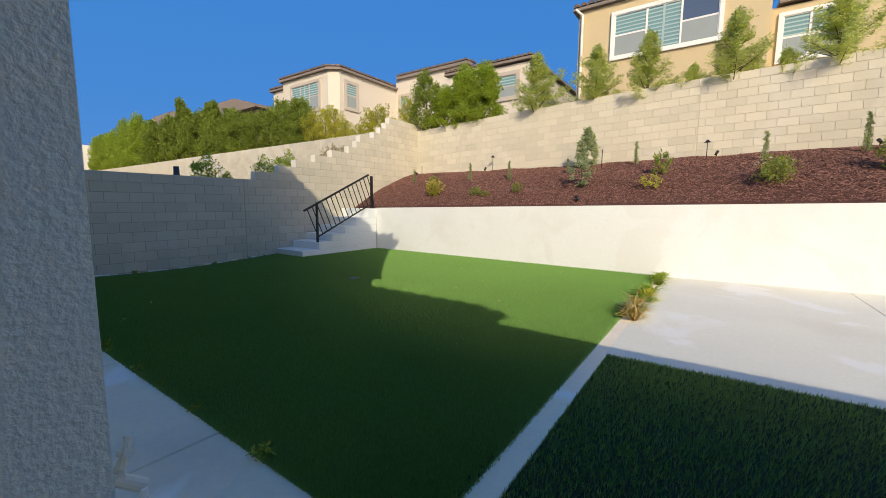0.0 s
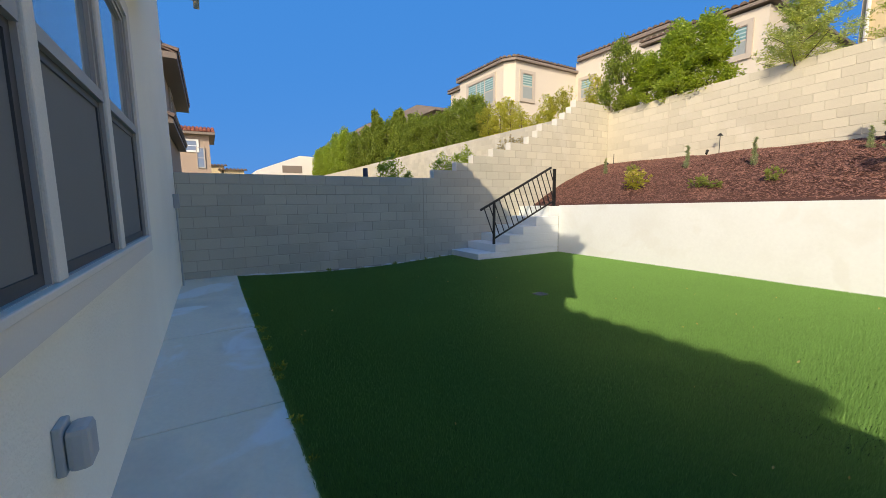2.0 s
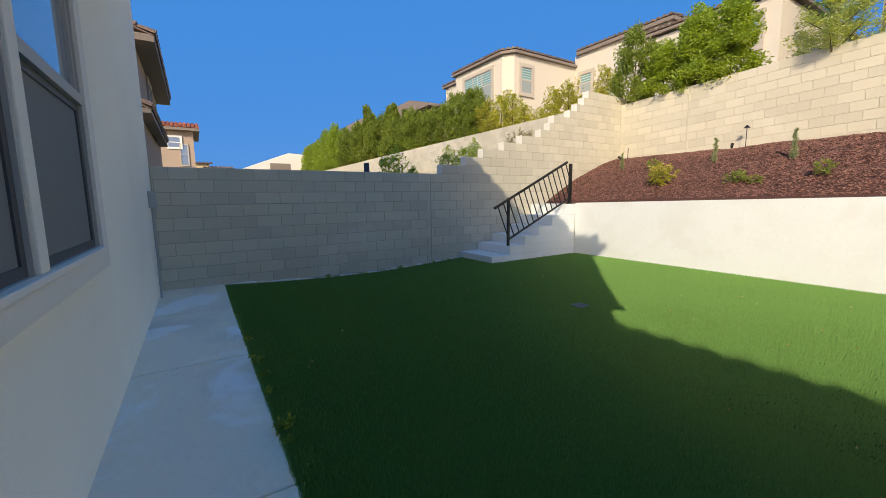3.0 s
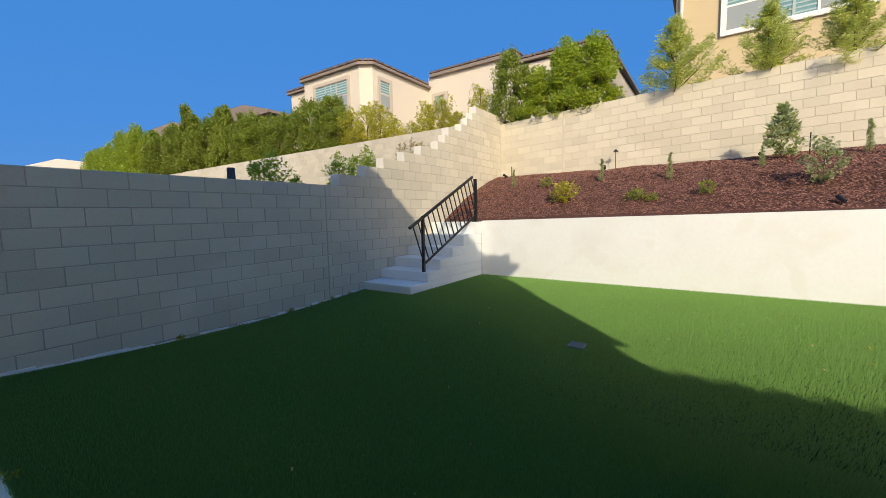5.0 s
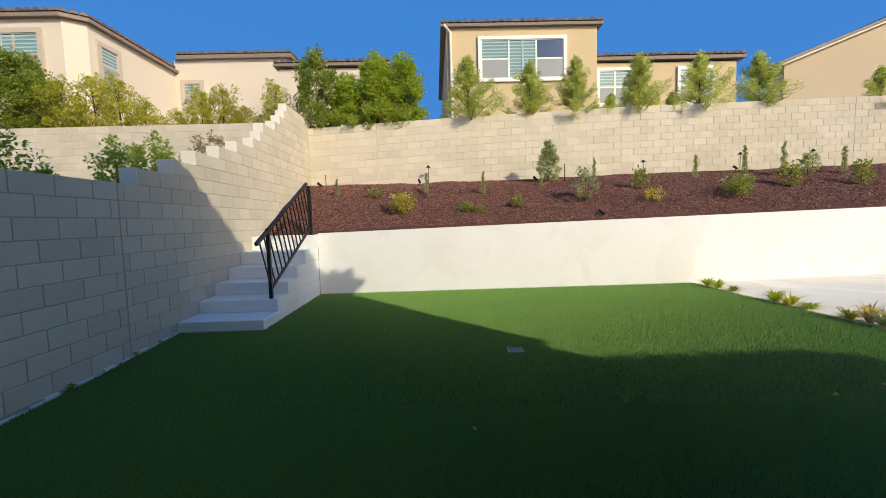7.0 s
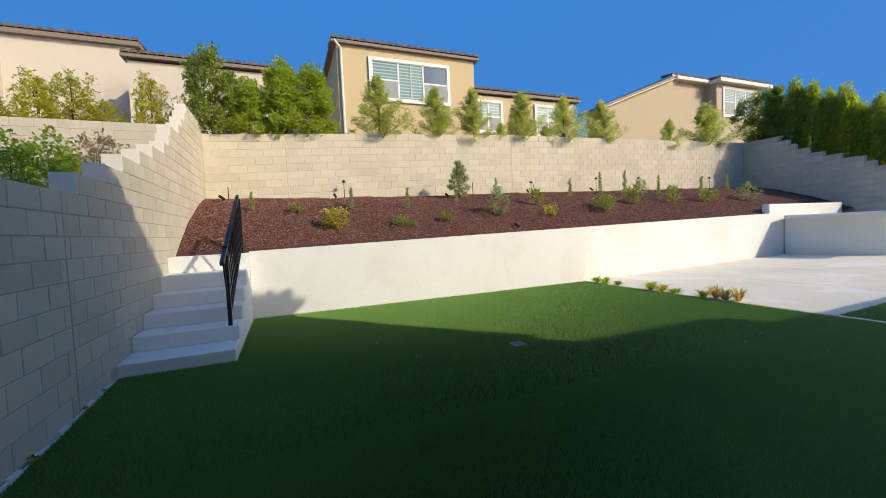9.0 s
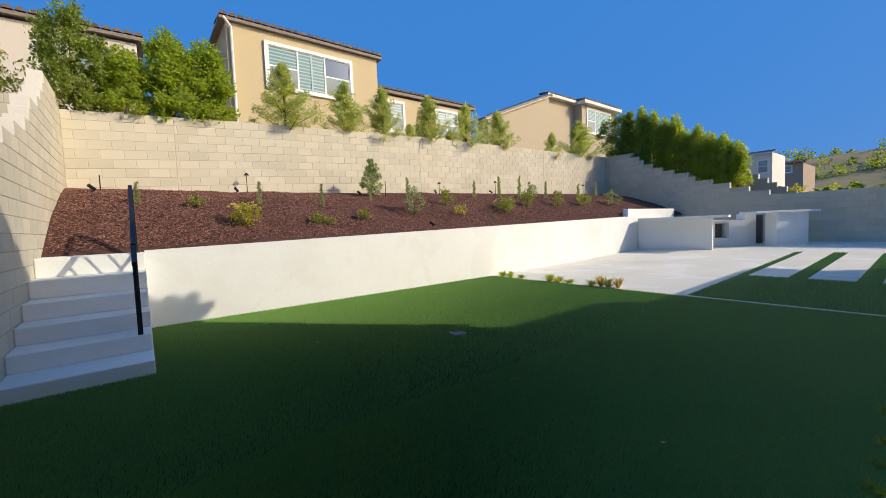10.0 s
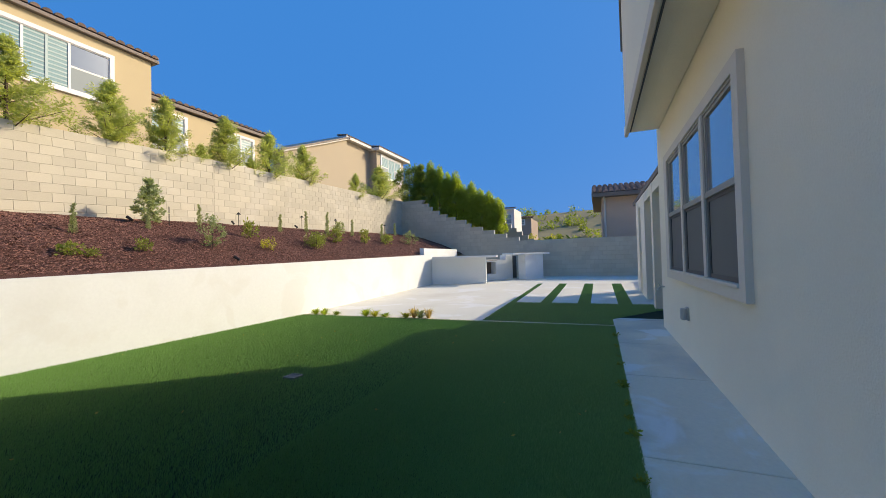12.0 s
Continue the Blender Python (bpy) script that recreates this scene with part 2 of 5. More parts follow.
# path along the house, in poured bays
path = thing("path", "damp stained concrete path along the house wall", "path", (0, 0, 0), kind="structure")
joints = [-9.46, -7.85, -6.06, -4.22, -2.60, -0.45]
for a, b in zip(joints, joints[1:]):
    bm = bmesh.new()
    box(bm, a + 0.005, b - 0.005, HOUSE_Y - 0.1, LAWN_Y, -0.2, 0.015, 0.010)
    part("bay", bm, M_CONCRETE, path)
bm = bmesh.new()
prism(bm, [(-1.0, -4), (2.2, -4), (0.85, 0.20), (-0.446, LAWN_Y), (-0.446, 0.2), (-1.0, 0.2)], "z", -0.2, 0.015)
solid("porch_slab", bm, M_CONCRETE, "grey concrete slab under the porch roof", "path", kind="structure")

# white planter wall and stairs
bm = bmesh.new()
prism(bm, [(-8.37, -0.2), (6.0, -0.2), (6.0, bed_top(6.0)), (-8.37, bed_top(-8.37))], "y", BED_Y, BED_Y + 0.2)
solid("planter_wall", bm, M_WHITE, "white painted plaster retaining wall with faint stains", "retaining wall", kind="structure")
stairs = thing("stairs", "white painted concrete steps up to the planting bed", "stairs", (-8.92, 5.9, 0), kind="structure")
tops = [(5.85, 0.150), (6.32, 0.325), (6.73, 0.505), (7.14, 0.69), (7.55, 0.905), (7.97, 1.15)]
for k, (y, z) in enumerate(tops):
    bm = bmesh.new()
    end = BED_Y + 0.19 if k == 5 else BED_Y - 0.002
    low = tops[k - 1][1] if k else -0.2
    box(bm, -9.458 + 8.92, -8.372 + 8.92, y - 5.9, end - 5.9, low, z, 0.012)
    part("step", bm, M_WHITE, stairs)

# mulch bed
def bed(x, y):
    a, b = BED_Y + 0.1, back_y(x)
    u = max(0, min(1, (y - a) / (b - a)))
    k = 1 - (1 - u) ** 1.5
    z = bed_top(x) - 0.03 + (bed_back(x) - bed_top(x)) * k
    return z + 0.035 * noise.noise((x * 1.3, y * 1.3, 0)) + 0.012 * noise.noise((x * 7, y * 7, 2))


bm = bmesh.new()
sheet(bm, steps(WALL_X - 0.1, FAR_X, 260), steps(BED_Y + 0.1, 12.1, 50), bed)
solid("mulch_bed", bm, M_MULCH, "sloping bed of dark red-brown shredded bark", "mulch bed", kind="structure", smooth=True)

# upper terrace behind the walls
bm = bmesh.new()
xs, ys = [-60, -30, -9.66, -9.6, -4, 0, 6, 11.2, 30, 60], [0, 20, 40, 70]
sheet(bm, xs, ys, lambda x, y: 3.75 + max(0, min(1, (x + 9.6) / 20)) * 0.6)
for v in bm.verts:
    if v.co.y < 1:
        v.co.y = back_y(v.co.x) + 0.19 if -9.63 < v.co.x < 12 else 11.76 if v.co.x < 0 else 12.25
solid("upper_terrace", bm, M_DIRT, "bare soil terrace behind the block wall", "ground", kind="structure")

# ---- more materials ----
M_BLADE = material("green_turf_blade", (0.175, 0.355, 0.10), 0.5, 0.2, 30, 0.8, 0, per_island=0.4, spec=0.4)
M_SCREEN = material("grey_insect_screen", (0.19, 0.185, 0.17), 0.85, 0.08, 300, 2, 0.1)
M_SASHSCREEN = material("pale_grey_screen", (0.27, 0.31, 0.31), 0.6, 0.08, 60, 2, 0.05)
M_FRAME = material("taupe_window_frame", (0.42, 0.38, 0.33), 0.6, 0.05, 40, 2, 0)
M_DARKFRAME = material("dark_grey_sash", (0.07, 0.068, 0.066), 0.5, 0.05, 40, 2, 0)
M_WHITEFRAME = material("white_window_frame", (0.78, 0.76, 0.72), 0.5, 0.05, 40, 2, 0)
M_BEIGEFRAME = material("beige_window_trim", (0.46, 0.40, 0.34), 0.8, 0.05, 40, 2, 0)
M_TEAL = material("pale_teal_blind", (0.16, 0.31, 0.31), 0.2, 0.1, 8, 1, 0, spec=0.9)
M_GREYBOX = material("grey_plastic_box", (0.42, 0.42, 0.40), 0.5, 0.08, 30, 3, 0.05)
M_CREAMBIB = material("cream_painted_metal", (0.62, 0.58, 0.50), 0.55, 0.1, 30, 3, 0.1)
M_UMBRELLA = material("grey_blue_canvas", (0.085, 0.10, 0.14), 0.9, 0.2, 40, 4, 0.3)
M_CHIP = material("red_brown_bark_chip", (0.25, 0.118, 0.09), 0.9, 0.3, 60, 6, 0.3, per_island=1.15)
# dark brown for bay blocks and openings, their shade put into the colour
M_CAVITYSHADE = material("cavity_shade_brown", (0.15, 0.125, 0.105), 0.95, 0.3, 10, 2, 0.2)
M_DRAIN = material("grey_plastic_grate", (0.16, 0.17, 0.165), 0.6, 0.1, 30, 3, 0)
M_PINK = material("pale_pink_petal", (0.75, 0.45, 0.40), 0.6, 0.2, 20, 3, 0, per_island=0.3)
M_YELLOWP = material("pale_yellow_petal", (0.80, 0.66, 0.22), 0.6, 0.2, 20, 3, 0, per_island=0.3)
M_CREAMP = material("cream_petal", (0.80, 0.72, 0.50), 0.6, 0.2, 20, 3, 0, per_island=0.3)
L_DARK = leaf_material("dark_green_leaf", (0.18, 0.23, 0.045))
L_MID = leaf_material("fresh_green_leaf", (0.26, 0.33, 0.065), 0.8, 0.6)
L_YELLOW = leaf_material("yellow_green_leaf", (0.36, 0.35, 0.07))
L_FERN = leaf_material("soft_needle_leaf", (0.36, 0.405, 0.18), 0.8, 0.55)
L_BED = leaf_material("olive_garden_leaf", (0.22, 0.26, 0.075))
L_BRONZE = leaf_material("bronze_grey_leaf", (0.30, 0.24, 0.16))
L_GREY = leaf_material("grey_green_leaf", (0.26, 0.31, 0.20))
L_DRY = leaf_material("dry_straw_leaf", (0.45, 0.34, 0.17))


# ---- house ----
def shift(bm, p):
    bmesh.ops.translate(bm, verts=bm.verts[:], vec=-Vector(p))
    return bm


HP = (-4, 0, 0)
house = thing("house", "two-storey cream stucco house with an overhanging upper storey", "house", HP, kind="structure")
WX0, WX1, WZ0, WZ1 = -5.36, -2.29, 1.055, 2.675
rows = [(-9.455, WX0, 0.25, HOUSE_Y, -0.2, 6.1), (WX1, -1.088, 0.25, HOUSE_Y, -0.2, 6.1), (WX0, WX1, 0.25, HOUSE_Y, -0.2, WZ0), (WX0, WX1, 0.25, HOUSE_Y, WZ1, 6.1)]
for row in rows:
    part("back_wall", shift(boxes(row), HP), M_STUCCO, house)
part("side_wall", shift(boxes((-9.455, -9.255, -8, 0.249, -0.2, 6.1)), HP), M_STUCCO, house)
part("front_wall", shift(boxes((-9.254, 10.9, -8.2, -8.0, -0.2, 6.1)), HP), M_STUCCO, house)
part("end_wall", shift(boxes((10.7, 10.9, -7.99, -3.0, -0.2, 3.0)), HP), M_STUCCO, house)
part("ceiling_slab", shift(boxes((-9.25, -1.31, -7.99, 0.24, 5.9, 6.09)), HP), M_STUCCO, house)
part("porch_ceiling", shift(boxes((5.0, 10.69, -7.99, -3.05, 2.9, 3.0)), HP), M_STUCCO, house)
# added dark sheet behind the windows; the room's shade is its colour
part("inner_wall", shift(boxes((-9.4, -1.3, -0.05, 0.0, -0.2, 6.1)), HP), M_CAVITYSHADE, house)
bm = boxes((-1.3, -1.088, -4, 0.249, -0.2, 3.4))
part("porch_wall", shift(bm, HP), M_STUCCO, house)
bm = bmesh.new()
box(bm, -6.7, -1.37, HOUSE_Y + 0.002, 0.97, 3.43, 5.985, 0.012)
part("upper_storey", shift(bm, HP), M_STUCCO, house)
bm = boxes((-6.71, -1.36, 0.93, 0.985, 3.36, 3.52), bevel=0.006)
part("drip_trim", shift(bm, HP), M_TRIM, house)
part("vent_strip", shift(boxes((-6.5, -1.44, 0.885, 0.905, 3.418, 3.432)), HP), M_DARKFRAME, house)
part("upper_corner_trim", shift(boxes((-1.39, -1.34, 0.87, 1.0, 4.9, 5.98)), HP), M_FASCIA, house)
part("rear_upper_storey", shift(boxes((-1.2, 3.9, -8, -3.3, 3, 6.015)), HP), M_STUCCO, house)
# window surround, mullions, frames, glass and screens
SX0, SX1, SZ0, SZ1, SY = -5.50, -2.04, 0.945, 2.79, 0.502
sur = shift(boxes((SX0, WX0, HOUSE_Y - 0.02, SY, SZ0, SZ1), (WX1, SX1, HOUSE_Y - 0.02, SY, SZ0, SZ1),
                  (WX0, WX1, HOUSE_Y - 0.02, SY, SZ0, WZ0), (WX0, WX1, HOUSE_Y - 0.02, SY, WZ1, SZ1)), HP)
part("window_surround", sur, M_TRIM, house, "grey-beige stucco surround")
part("window_sill", shift(boxes((WX0 + 0.001, WX1 - 0.001, 0.46, 0.516, WZ0 - 0.012, WZ0 + 0.018), bevel=0.006), HP), M_TRIM, house)
pw = (WX1 - WX0 - 2 * 0.10) / 3
RAIL = 1.84
for k in range(3):
    u0 = WX0 + k * (pw + 0.10)
    u1 = u0 + pw
    a, b, z0, z1 = u0 + 0.018, u1 - 0.018, WZ0 + 0.02, WZ1 - 0.025
    win = part("window", shift(boxes((u0, a, 0.42, 0.486, WZ0, WZ1), (b, u1, 0.42, 0.486, WZ0, WZ1), (a, b, 0.42, 0.486, WZ0, z0),
                                     (a, b, 0.42, 0.486, z1, WZ1), (a, b, 0.42, 0.492, RAIL, RAIL + 0.055)), HP), M_FRAME, house)
    part("upper_sash", shift(boxes((a, a + 0.03, 0.44, 0.476, RAIL + 0.055, z1), (b - 0.03, b, 0.44, 0.476, RAIL + 0.055, z1),
                                   (a + 0.03, b - 0.03, 0.44, 0.476, z1 - 0.03, z1)), HP), M_FRAME, win)
    part("pane", shift(boxes((a + 0.03, b - 0.03, 0.452, 0.459, RAIL + 0.055, z1 - 0.03)), HP), M_GLASS, win)
    part("lower_sash", shift(boxes((a, a + 0.045, 0.44, 0.470, z0, RAIL), (b - 0.045, b, 0.44, 0.470, z0, RAIL),
                                   (a + 0.045, b - 0.045, 0.44, 0.470, z0, z0 + 0.04), (a + 0.045, b - 0.045, 0.44, 0.470, RAIL - 0.035, RAIL)), HP), M_DARKFRAME, win)
    part("screen", shift(boxes((a + 0.045, b - 0.045, 0.458, 0.462, z0 + 0.04, RAIL - 0.035)), HP), M_SCREEN, win)
    if k < 2:
        part("mullion", shift(boxes((u1, u1 + 0.10, 0.40, 0.499, WZ0 + 0.019, WZ1), bevel=0.006), HP), M_TRIM, house)
# porch piers, beam and roof
part("pier", shift(boxes((0.95, 1.25, 0.02, 0.33, 0.0, 2.9)), HP), M_STUCCO, house)
part("pier", shift(boxes((2.62, 3.62, 0.02, 0.33, 0.0, 2.9)), HP), M_STUCCO, house)
part("pier", shift(boxes((4.25, 5.0, 0.02, 0.33, 0.0, 2.9)), HP), M_STUCCO, house)
part("beam", shift(boxes((-1.09, 0.95, 0.02, 0.32, 2.66, 2.899), (1.25, 2.62, 0.02, 0.32, 2.66, 2.899), (3.62, 4.25, 0.02, 0.32, 2.66, 2.899)), HP), M_STUCCO, house)
part("porch_back", shift(boxes((-1.09, 9, -3.2, -3.0, -0.2, 2.9)), HP), M_STUCCO, house)
bm = bmesh.new()
prism(bm, [(0.34, 2.92), (0.34, 3.03), (-3.4, 3.9), (-3.4, 2.92)], "x", -1.086, 6.0)
part("porch_roof", shift(bm, HP), M_FASCIA, house)


def tiles(parent, eave_a, eave_b, up, pitch=0.28, rows=6, step=0.36, mat=None, name="roof_tiles"):
    """Barrel tiles in courses from an eave line up a slope."""
    a, b, up = Vector(eave_a), Vector(eave_b), Vector(up)
    along = (b - a).normalized()
    up = up.normalized()
    n = along.cross(up).normalized()
    if n.z < 0:
        n = -n
    cols = max(1, round((b - a).length / pitch))
    w = (b - a).length / cols
    vs, fs = [], []
    for c in range(cols):
        for r in range(rows):
            i = len(vs)
            lift = 0.0
            for e in (0, 1):
                rr = 0.36 * w * (1.1 if e == 0 else 0.9)
                for k in range(6):
                    th = math.pi * k / 5
                    p = a + along * (w * (c + 0.5) + rr * 1.15 * math.cos(th)) + up * (r * step + e * (step + 0.05)) + n * (rr * math.sin(th) + (0.025 if e == 0 else 0.0) + lift)
                    vs.append(p)
            for k in range(5):
                fs.append((i + k, i + k + 1, i + 7 + k, i + 6 + k))
            fs.append(tuple(i + k for k in range(6)))
    i = len(vs)
    d = up * (rows * step)
    vs += [a - n * 0.02, b - n * 0.02, b + d - n * 0.02, a + d - n * 0.02, a - n * 0.05, b - n * 0.05, b + d - n * 0.05, a + d - n * 0.05]
    fs += [(i, i + 1, i + 2, i + 3), (i + 4, i + 7, i + 6, i + 5), (i, i + 4, i + 5, i + 1), (i + 1, i + 5, i + 6, i + 2), (i + 3, i + 2, i + 6, i + 7), (i, i + 3, i + 7, i + 4)]
    o = parent.matrix_world.translation if parent else Vector()
    o = Vector(parent.location)
    me = from_arrays(name, [v - o for v in vs], fs)
    return part(name, me, mat or M_TILE, parent)


part("upper_eave", shift(boxes((-7.1, -1.28, -4.2, 1.36, 5.99, 6.09)), HP), M_FASCIA, house)
tiles(house, (-7.1, 1.38, 6.09), (-1.48, 1.38, 6.09), (0, -1, 0.33), rows=14)
part("rear_eave", shift(boxes((-1.2, 4.2, -8.5, -2.96, 6.02, 6.17)), HP), M_FASCIA, house)
tiles(house, (-1.2, -2.98, 6.14), (4.02, -2.98, 6.14), (0, -1, 0.33), rows=10)


# ---- concrete block walls ----
CH, CL = 0.1885, 0.377
plates = {}


def plate(length, height, deep, chamfer=0.004):
    """A block's front as a chamfered plate, centred, its face towards -y."""
    key = (round(length, 3), round(height, 3), deep)
    if key not in plates:
        l, h, c = length / 2, height / 2, chamfer
        vs = [(-l, deep, -h), (l, deep, -h), (l, deep, h), (-l, deep, h), (-l, c, -h), (l, c, -h), (l, c, h), (-l, c, h),
              (-l + c, 0, -h + c), (l - c, 0, -h + c), (l - c, 0, h - c), (-l + c, 0, h - c)]
        fs = [(0, 1, 5, 4), (1, 2, 6, 5), (2, 3, 7, 6), (3, 0, 4, 7), (4, 5, 9, 8), (5, 6, 10, 9), (6, 7, 11, 10), (7, 4, 8, 11), (8, 9, 10, 11)]
        me = from_arrays("block", vs, fs)
        me.materials.append(M_BLOCK)
        plates[key] = me
    return plates[key]


def course(a, b, offset):
    """Starts and lengths of the blocks of one course from a to b."""
    out, u = [], a
    edge = math.floor((a - offset) / CL) * CL + offset + CL
    while u < b - 0.02:
        v = min(edge, b)
        if v - u > 0.02:
            out.append((u, v))
        u, edge = v, edge + CL
    return out


blocks_to_lay = []      # wall, matrix, length: laid at the end of the file

# side wall, stepped
profile_y = [5.39, 6.01, 6.49, 7.10, 7.66, 8.28, 8.59, 8.74, 9.32, 9.60, 9.86, 10.04]
top_side = 1.83
outline = [(0.2, -0.3), (11.7, -0.3), (11.7, top_side + 12 * CH - 0.004)]
for k in range(len(profile_y) - 1, -1, -1):
    outline += [(profile_y[k] + 0.004, top_side + (k + 1) * CH - 0.004), (profile_y[k] + 0.004, top_side + k * CH - 0.004)]
outline += [(0.2, top_side - 0.004)]
bm = bmesh.new()
prism(bm, outline, "x", WALL_X - 0.19, WALL_X - 0.006)
wall_side = solid("wall_side", bm, M_DARKMORTAR, "grey-tan concrete block side wall, stepped at the top", "block wall", kind="structure")
for j in range(-10, 12):
    z0 = top_side + j * CH
    begin = HOUSE_Y + 0.003 if j < 0 else profile_y[j]
    for a, b in ((begin, 5.10), (5.11, 11.5)) if j < 0 else ((begin, 11.5),):
        for u, v in course(a, b, 0.1 + (CL / 2 if j % 2 else 0)):
            m = Matrix.Translation((WALL_X + random.uniform(-0.0015, 0.0015), (u + v) / 2, z0 + CH / 2)) @ Matrix.Rotation(math.pi / 2, 4, "Z")
            blocks_to_lay.append((wall_side, m, v - u - 0.006))

# grouted step ends, paler than block: sunlit brightness is put into the colour
M_LITGROUT = material("sunlit_pale_grout", (0.72, 0.68, 0.60), 0.9, 0.12, 50, 3, 0.3)
for k, y in enumerate(profile_y):
    part("cap_end", boxes((WALL_X - 0.188, WALL_X + 0.004, y - 0.008, y + 0.003, top_side + k * CH - 0.003, top_side + (k + 1) * CH + 0.003), bevel=0.003), M_LITGROUT, wall_side, "pale grouted block end with sunlit brightness in its colour")
bm = bmesh.new()
for k in range(40):
    y = LAWN_Y + k * (5.9 - LAWN_Y) / 40
    box(bm, WALL_X, WALL_X + 0.012 + 0.012 * random.random(), y, y + (5.9 - LAWN_Y) / 40, -0.2, float(dip(WALL_X, y)) + 0.02 + 0.035 * random.random())
part("footing", bm, M_WHITE, wall_side, "pale mortar splashed along the foot")

# back wall, its courses following the slope
bm = bmesh.new()
xs = steps(-9.66, 11.3, 42)
lo = [[bm.verts.new((x, back_y(x) + d, z)) for d, z in ((0.006, 1.4), (0.006, back_top(x) - 0.004), (0.20, back_top(x) - 0.004), (0.20, 1.4))] for x in xs]
for p, q in zip(lo, lo[1:]):
    for k in range(4):
        bm.faces.new((p[k - 1], q[k - 1], q[k], p[k]))
bm.faces.new(lo[0]), bm.faces.new(lo[-1][::-1])
bmesh.ops.recalc_face_normals(bm, faces=bm.faces[:])
wall_back = solid("wall_back", bm, M_MORTAR, "tan concrete block wall behind the planting bed", "block wall", kind="structure")
far_blocks = []
for j in range(10):
    for a, b in ((-9.455, -7.665), (-7.655, -0.965), (-0.955, 5.755), (5.765, 11.19)):
        for u, v in course(a, b, (CL / 2 if j % 2 else 0) - 9.3):
            x = (u + v) / 2
            tilt = math.atan2(back_top(v) - back_top(u), v - u)
            m = Matrix.Translation((x, back_y(x) + random.uniform(-0.0015, 0.0015), back_top(x) - (j + 0.5) * CH)) @ Matrix.Rotation(0.027, 4, "Z") @ Matrix.Rotation(-tilt, 4, "Y")
            if x < 1.5 and j < 9:
                blocks_to_lay.append((wall_back, m, v - u - 0.006))
            else:
                far_blocks.append((m, v - u - 0.006))


def joined_blocks(name, parent, items, label):
    vs, fs = [], []
    for m, l in items:
        me = plate(l, CH - 0.008, 0.02)
        i = len(vs)
        vs += [m @ v.co for v in me.vertices]
        fs += [tuple(i + k for k in p.vertices) for p in me.polygons]
    ob = part(name, from_arrays(name, vs, fs), M_BLOCK, parent, label)
    return tagged(ob, kind="stuff")


joined_blocks("far_block_courses", wall_back, far_blocks, "tan concrete blocks in level courses")

# far side wall in shade, stepping down
far_steps = [(11.9, 4.62), (10.6, 4.40), (10.4, 4.20), (10.18, 3.95), (9.75, 3.72), (9.3, 3.53), (8.8, 3.34), (8.18, 3.12), (7.9, 2.91), (7.25, 2.70), (6.6, 2.48), (5.95, 2.28)]
outline = [(-6, -0.2), (12.4, -0.2), (12.4, 4.62), (10.6, 4.62)]
for k in range(1, len(far_steps)):
    outline += [(far_steps[k][0] + (0.2 if k == 1 else 0), far_steps[k][1])]
    outline += [(far_steps[k + 1][0] if k + 1 < len(far_steps) else 5.3, far_steps[k][1])]
outline += [(5.3, 2.09), (-6, 2.09)]
bm = bmesh.new()
prism(bm, outline, "x", FAR_X + 0.006, FAR_X + 0.2)
wall_far = solid("wall_far", bm, M_MORTAR, "shaded concrete block wall stepping down beyond the patio", "block wall", kind="structure")
items = []
for j in range(22):
    z1 = 2.09 + 12 * 0.2107 - j * 0.2107
    begin = -5.9
    if z1 > 2.1:
        begin = 12.3
        for y, z in far_steps:
            if z >= z1 - 0.07:
                begin = min(begin, y)
    if z1 < 0.2:
        break
    for u, v in course(begin, 12.2, CL / 2 if j % 2 else 0):
        items.append((Matrix.Translation((FAR_X, (u + v) / 2, z1 - 0.1053)) @ Matrix.Rotation(-math.pi / 2, 4, "Z") @ Matrix.Diagonal((1, 1, 1.11, 1)), v - u - 0.006))
joined_blocks("block_courses", wall_far, items, "")
# plates added on the step ends, their sunlit look painted in
for (y, z), (y1, z1) in zip(far_steps[1:], far_steps[2:] + [(5.3, 2.09)]):
    part("cap_end", boxes((FAR_X - 0.004, FAR_X + 0.2, y1 - 0.012, y1 - 0.001, z1 + 0.002, z + 0.003)), M_LITGROUT, wall_far, "pale grouted block end with sunlit brightness in its colour")
# stepped wall of the yard beyond
bm = bmesh.new()
outline = [(-2.0, -0.2), (12.2, -0.2), (12.2, 4.75), (8.6, 4.75)]
for k in range(12):
    outline += [(8.6 - 0.33 * k, 4.75 - 0.225 * k), (8.6 - 0.33 * k, 4.525 - 0.225 * k)]
outline += [(-2.0, 2.05)]
prism(bm, outline, "x", 14.02, 14.2)
wall_next = solid("wall_next_yard", bm, M_MORTAR, "shaded concrete block wall stepping down in the yard beyond", "block wall", kind="structure")
# same painted sunlit end plates on this wall's steps
for k in range(12):
    part("cap_end", boxes((14.01, 14.2, 8.59 - 0.33 * k, 8.599 - 0.33 * k, 4.525 - 0.225 * k, 4.753 - 0.225 * k)), M_LITGROUT, wall_next)

# neighbour's wall beyond the side wall
nb_top = ramp_of([(-50, 4.0), (-30, 4.05), (-14, 4.13), (-9.6, 4.16)])
wall_nb = solid("wall_neighbour", boxes((-50, -9.66, 11.586, 11.78, -0.3, 4.06)), M_MORTAR, "tan concrete block wall of the neighbouring yard", "block wall", kind="structure")
items = []
for j in range(14):
    for u, v in course(-30, -9.66, CL / 2 if j % 2 else 0):
        items.append((Matrix.Translation(((u + v) / 2, 11.58, 4.08 - (j + 0.5) * CH)), v - u - 0.006))
joined_blocks("block_courses", wall_nb, items, "")


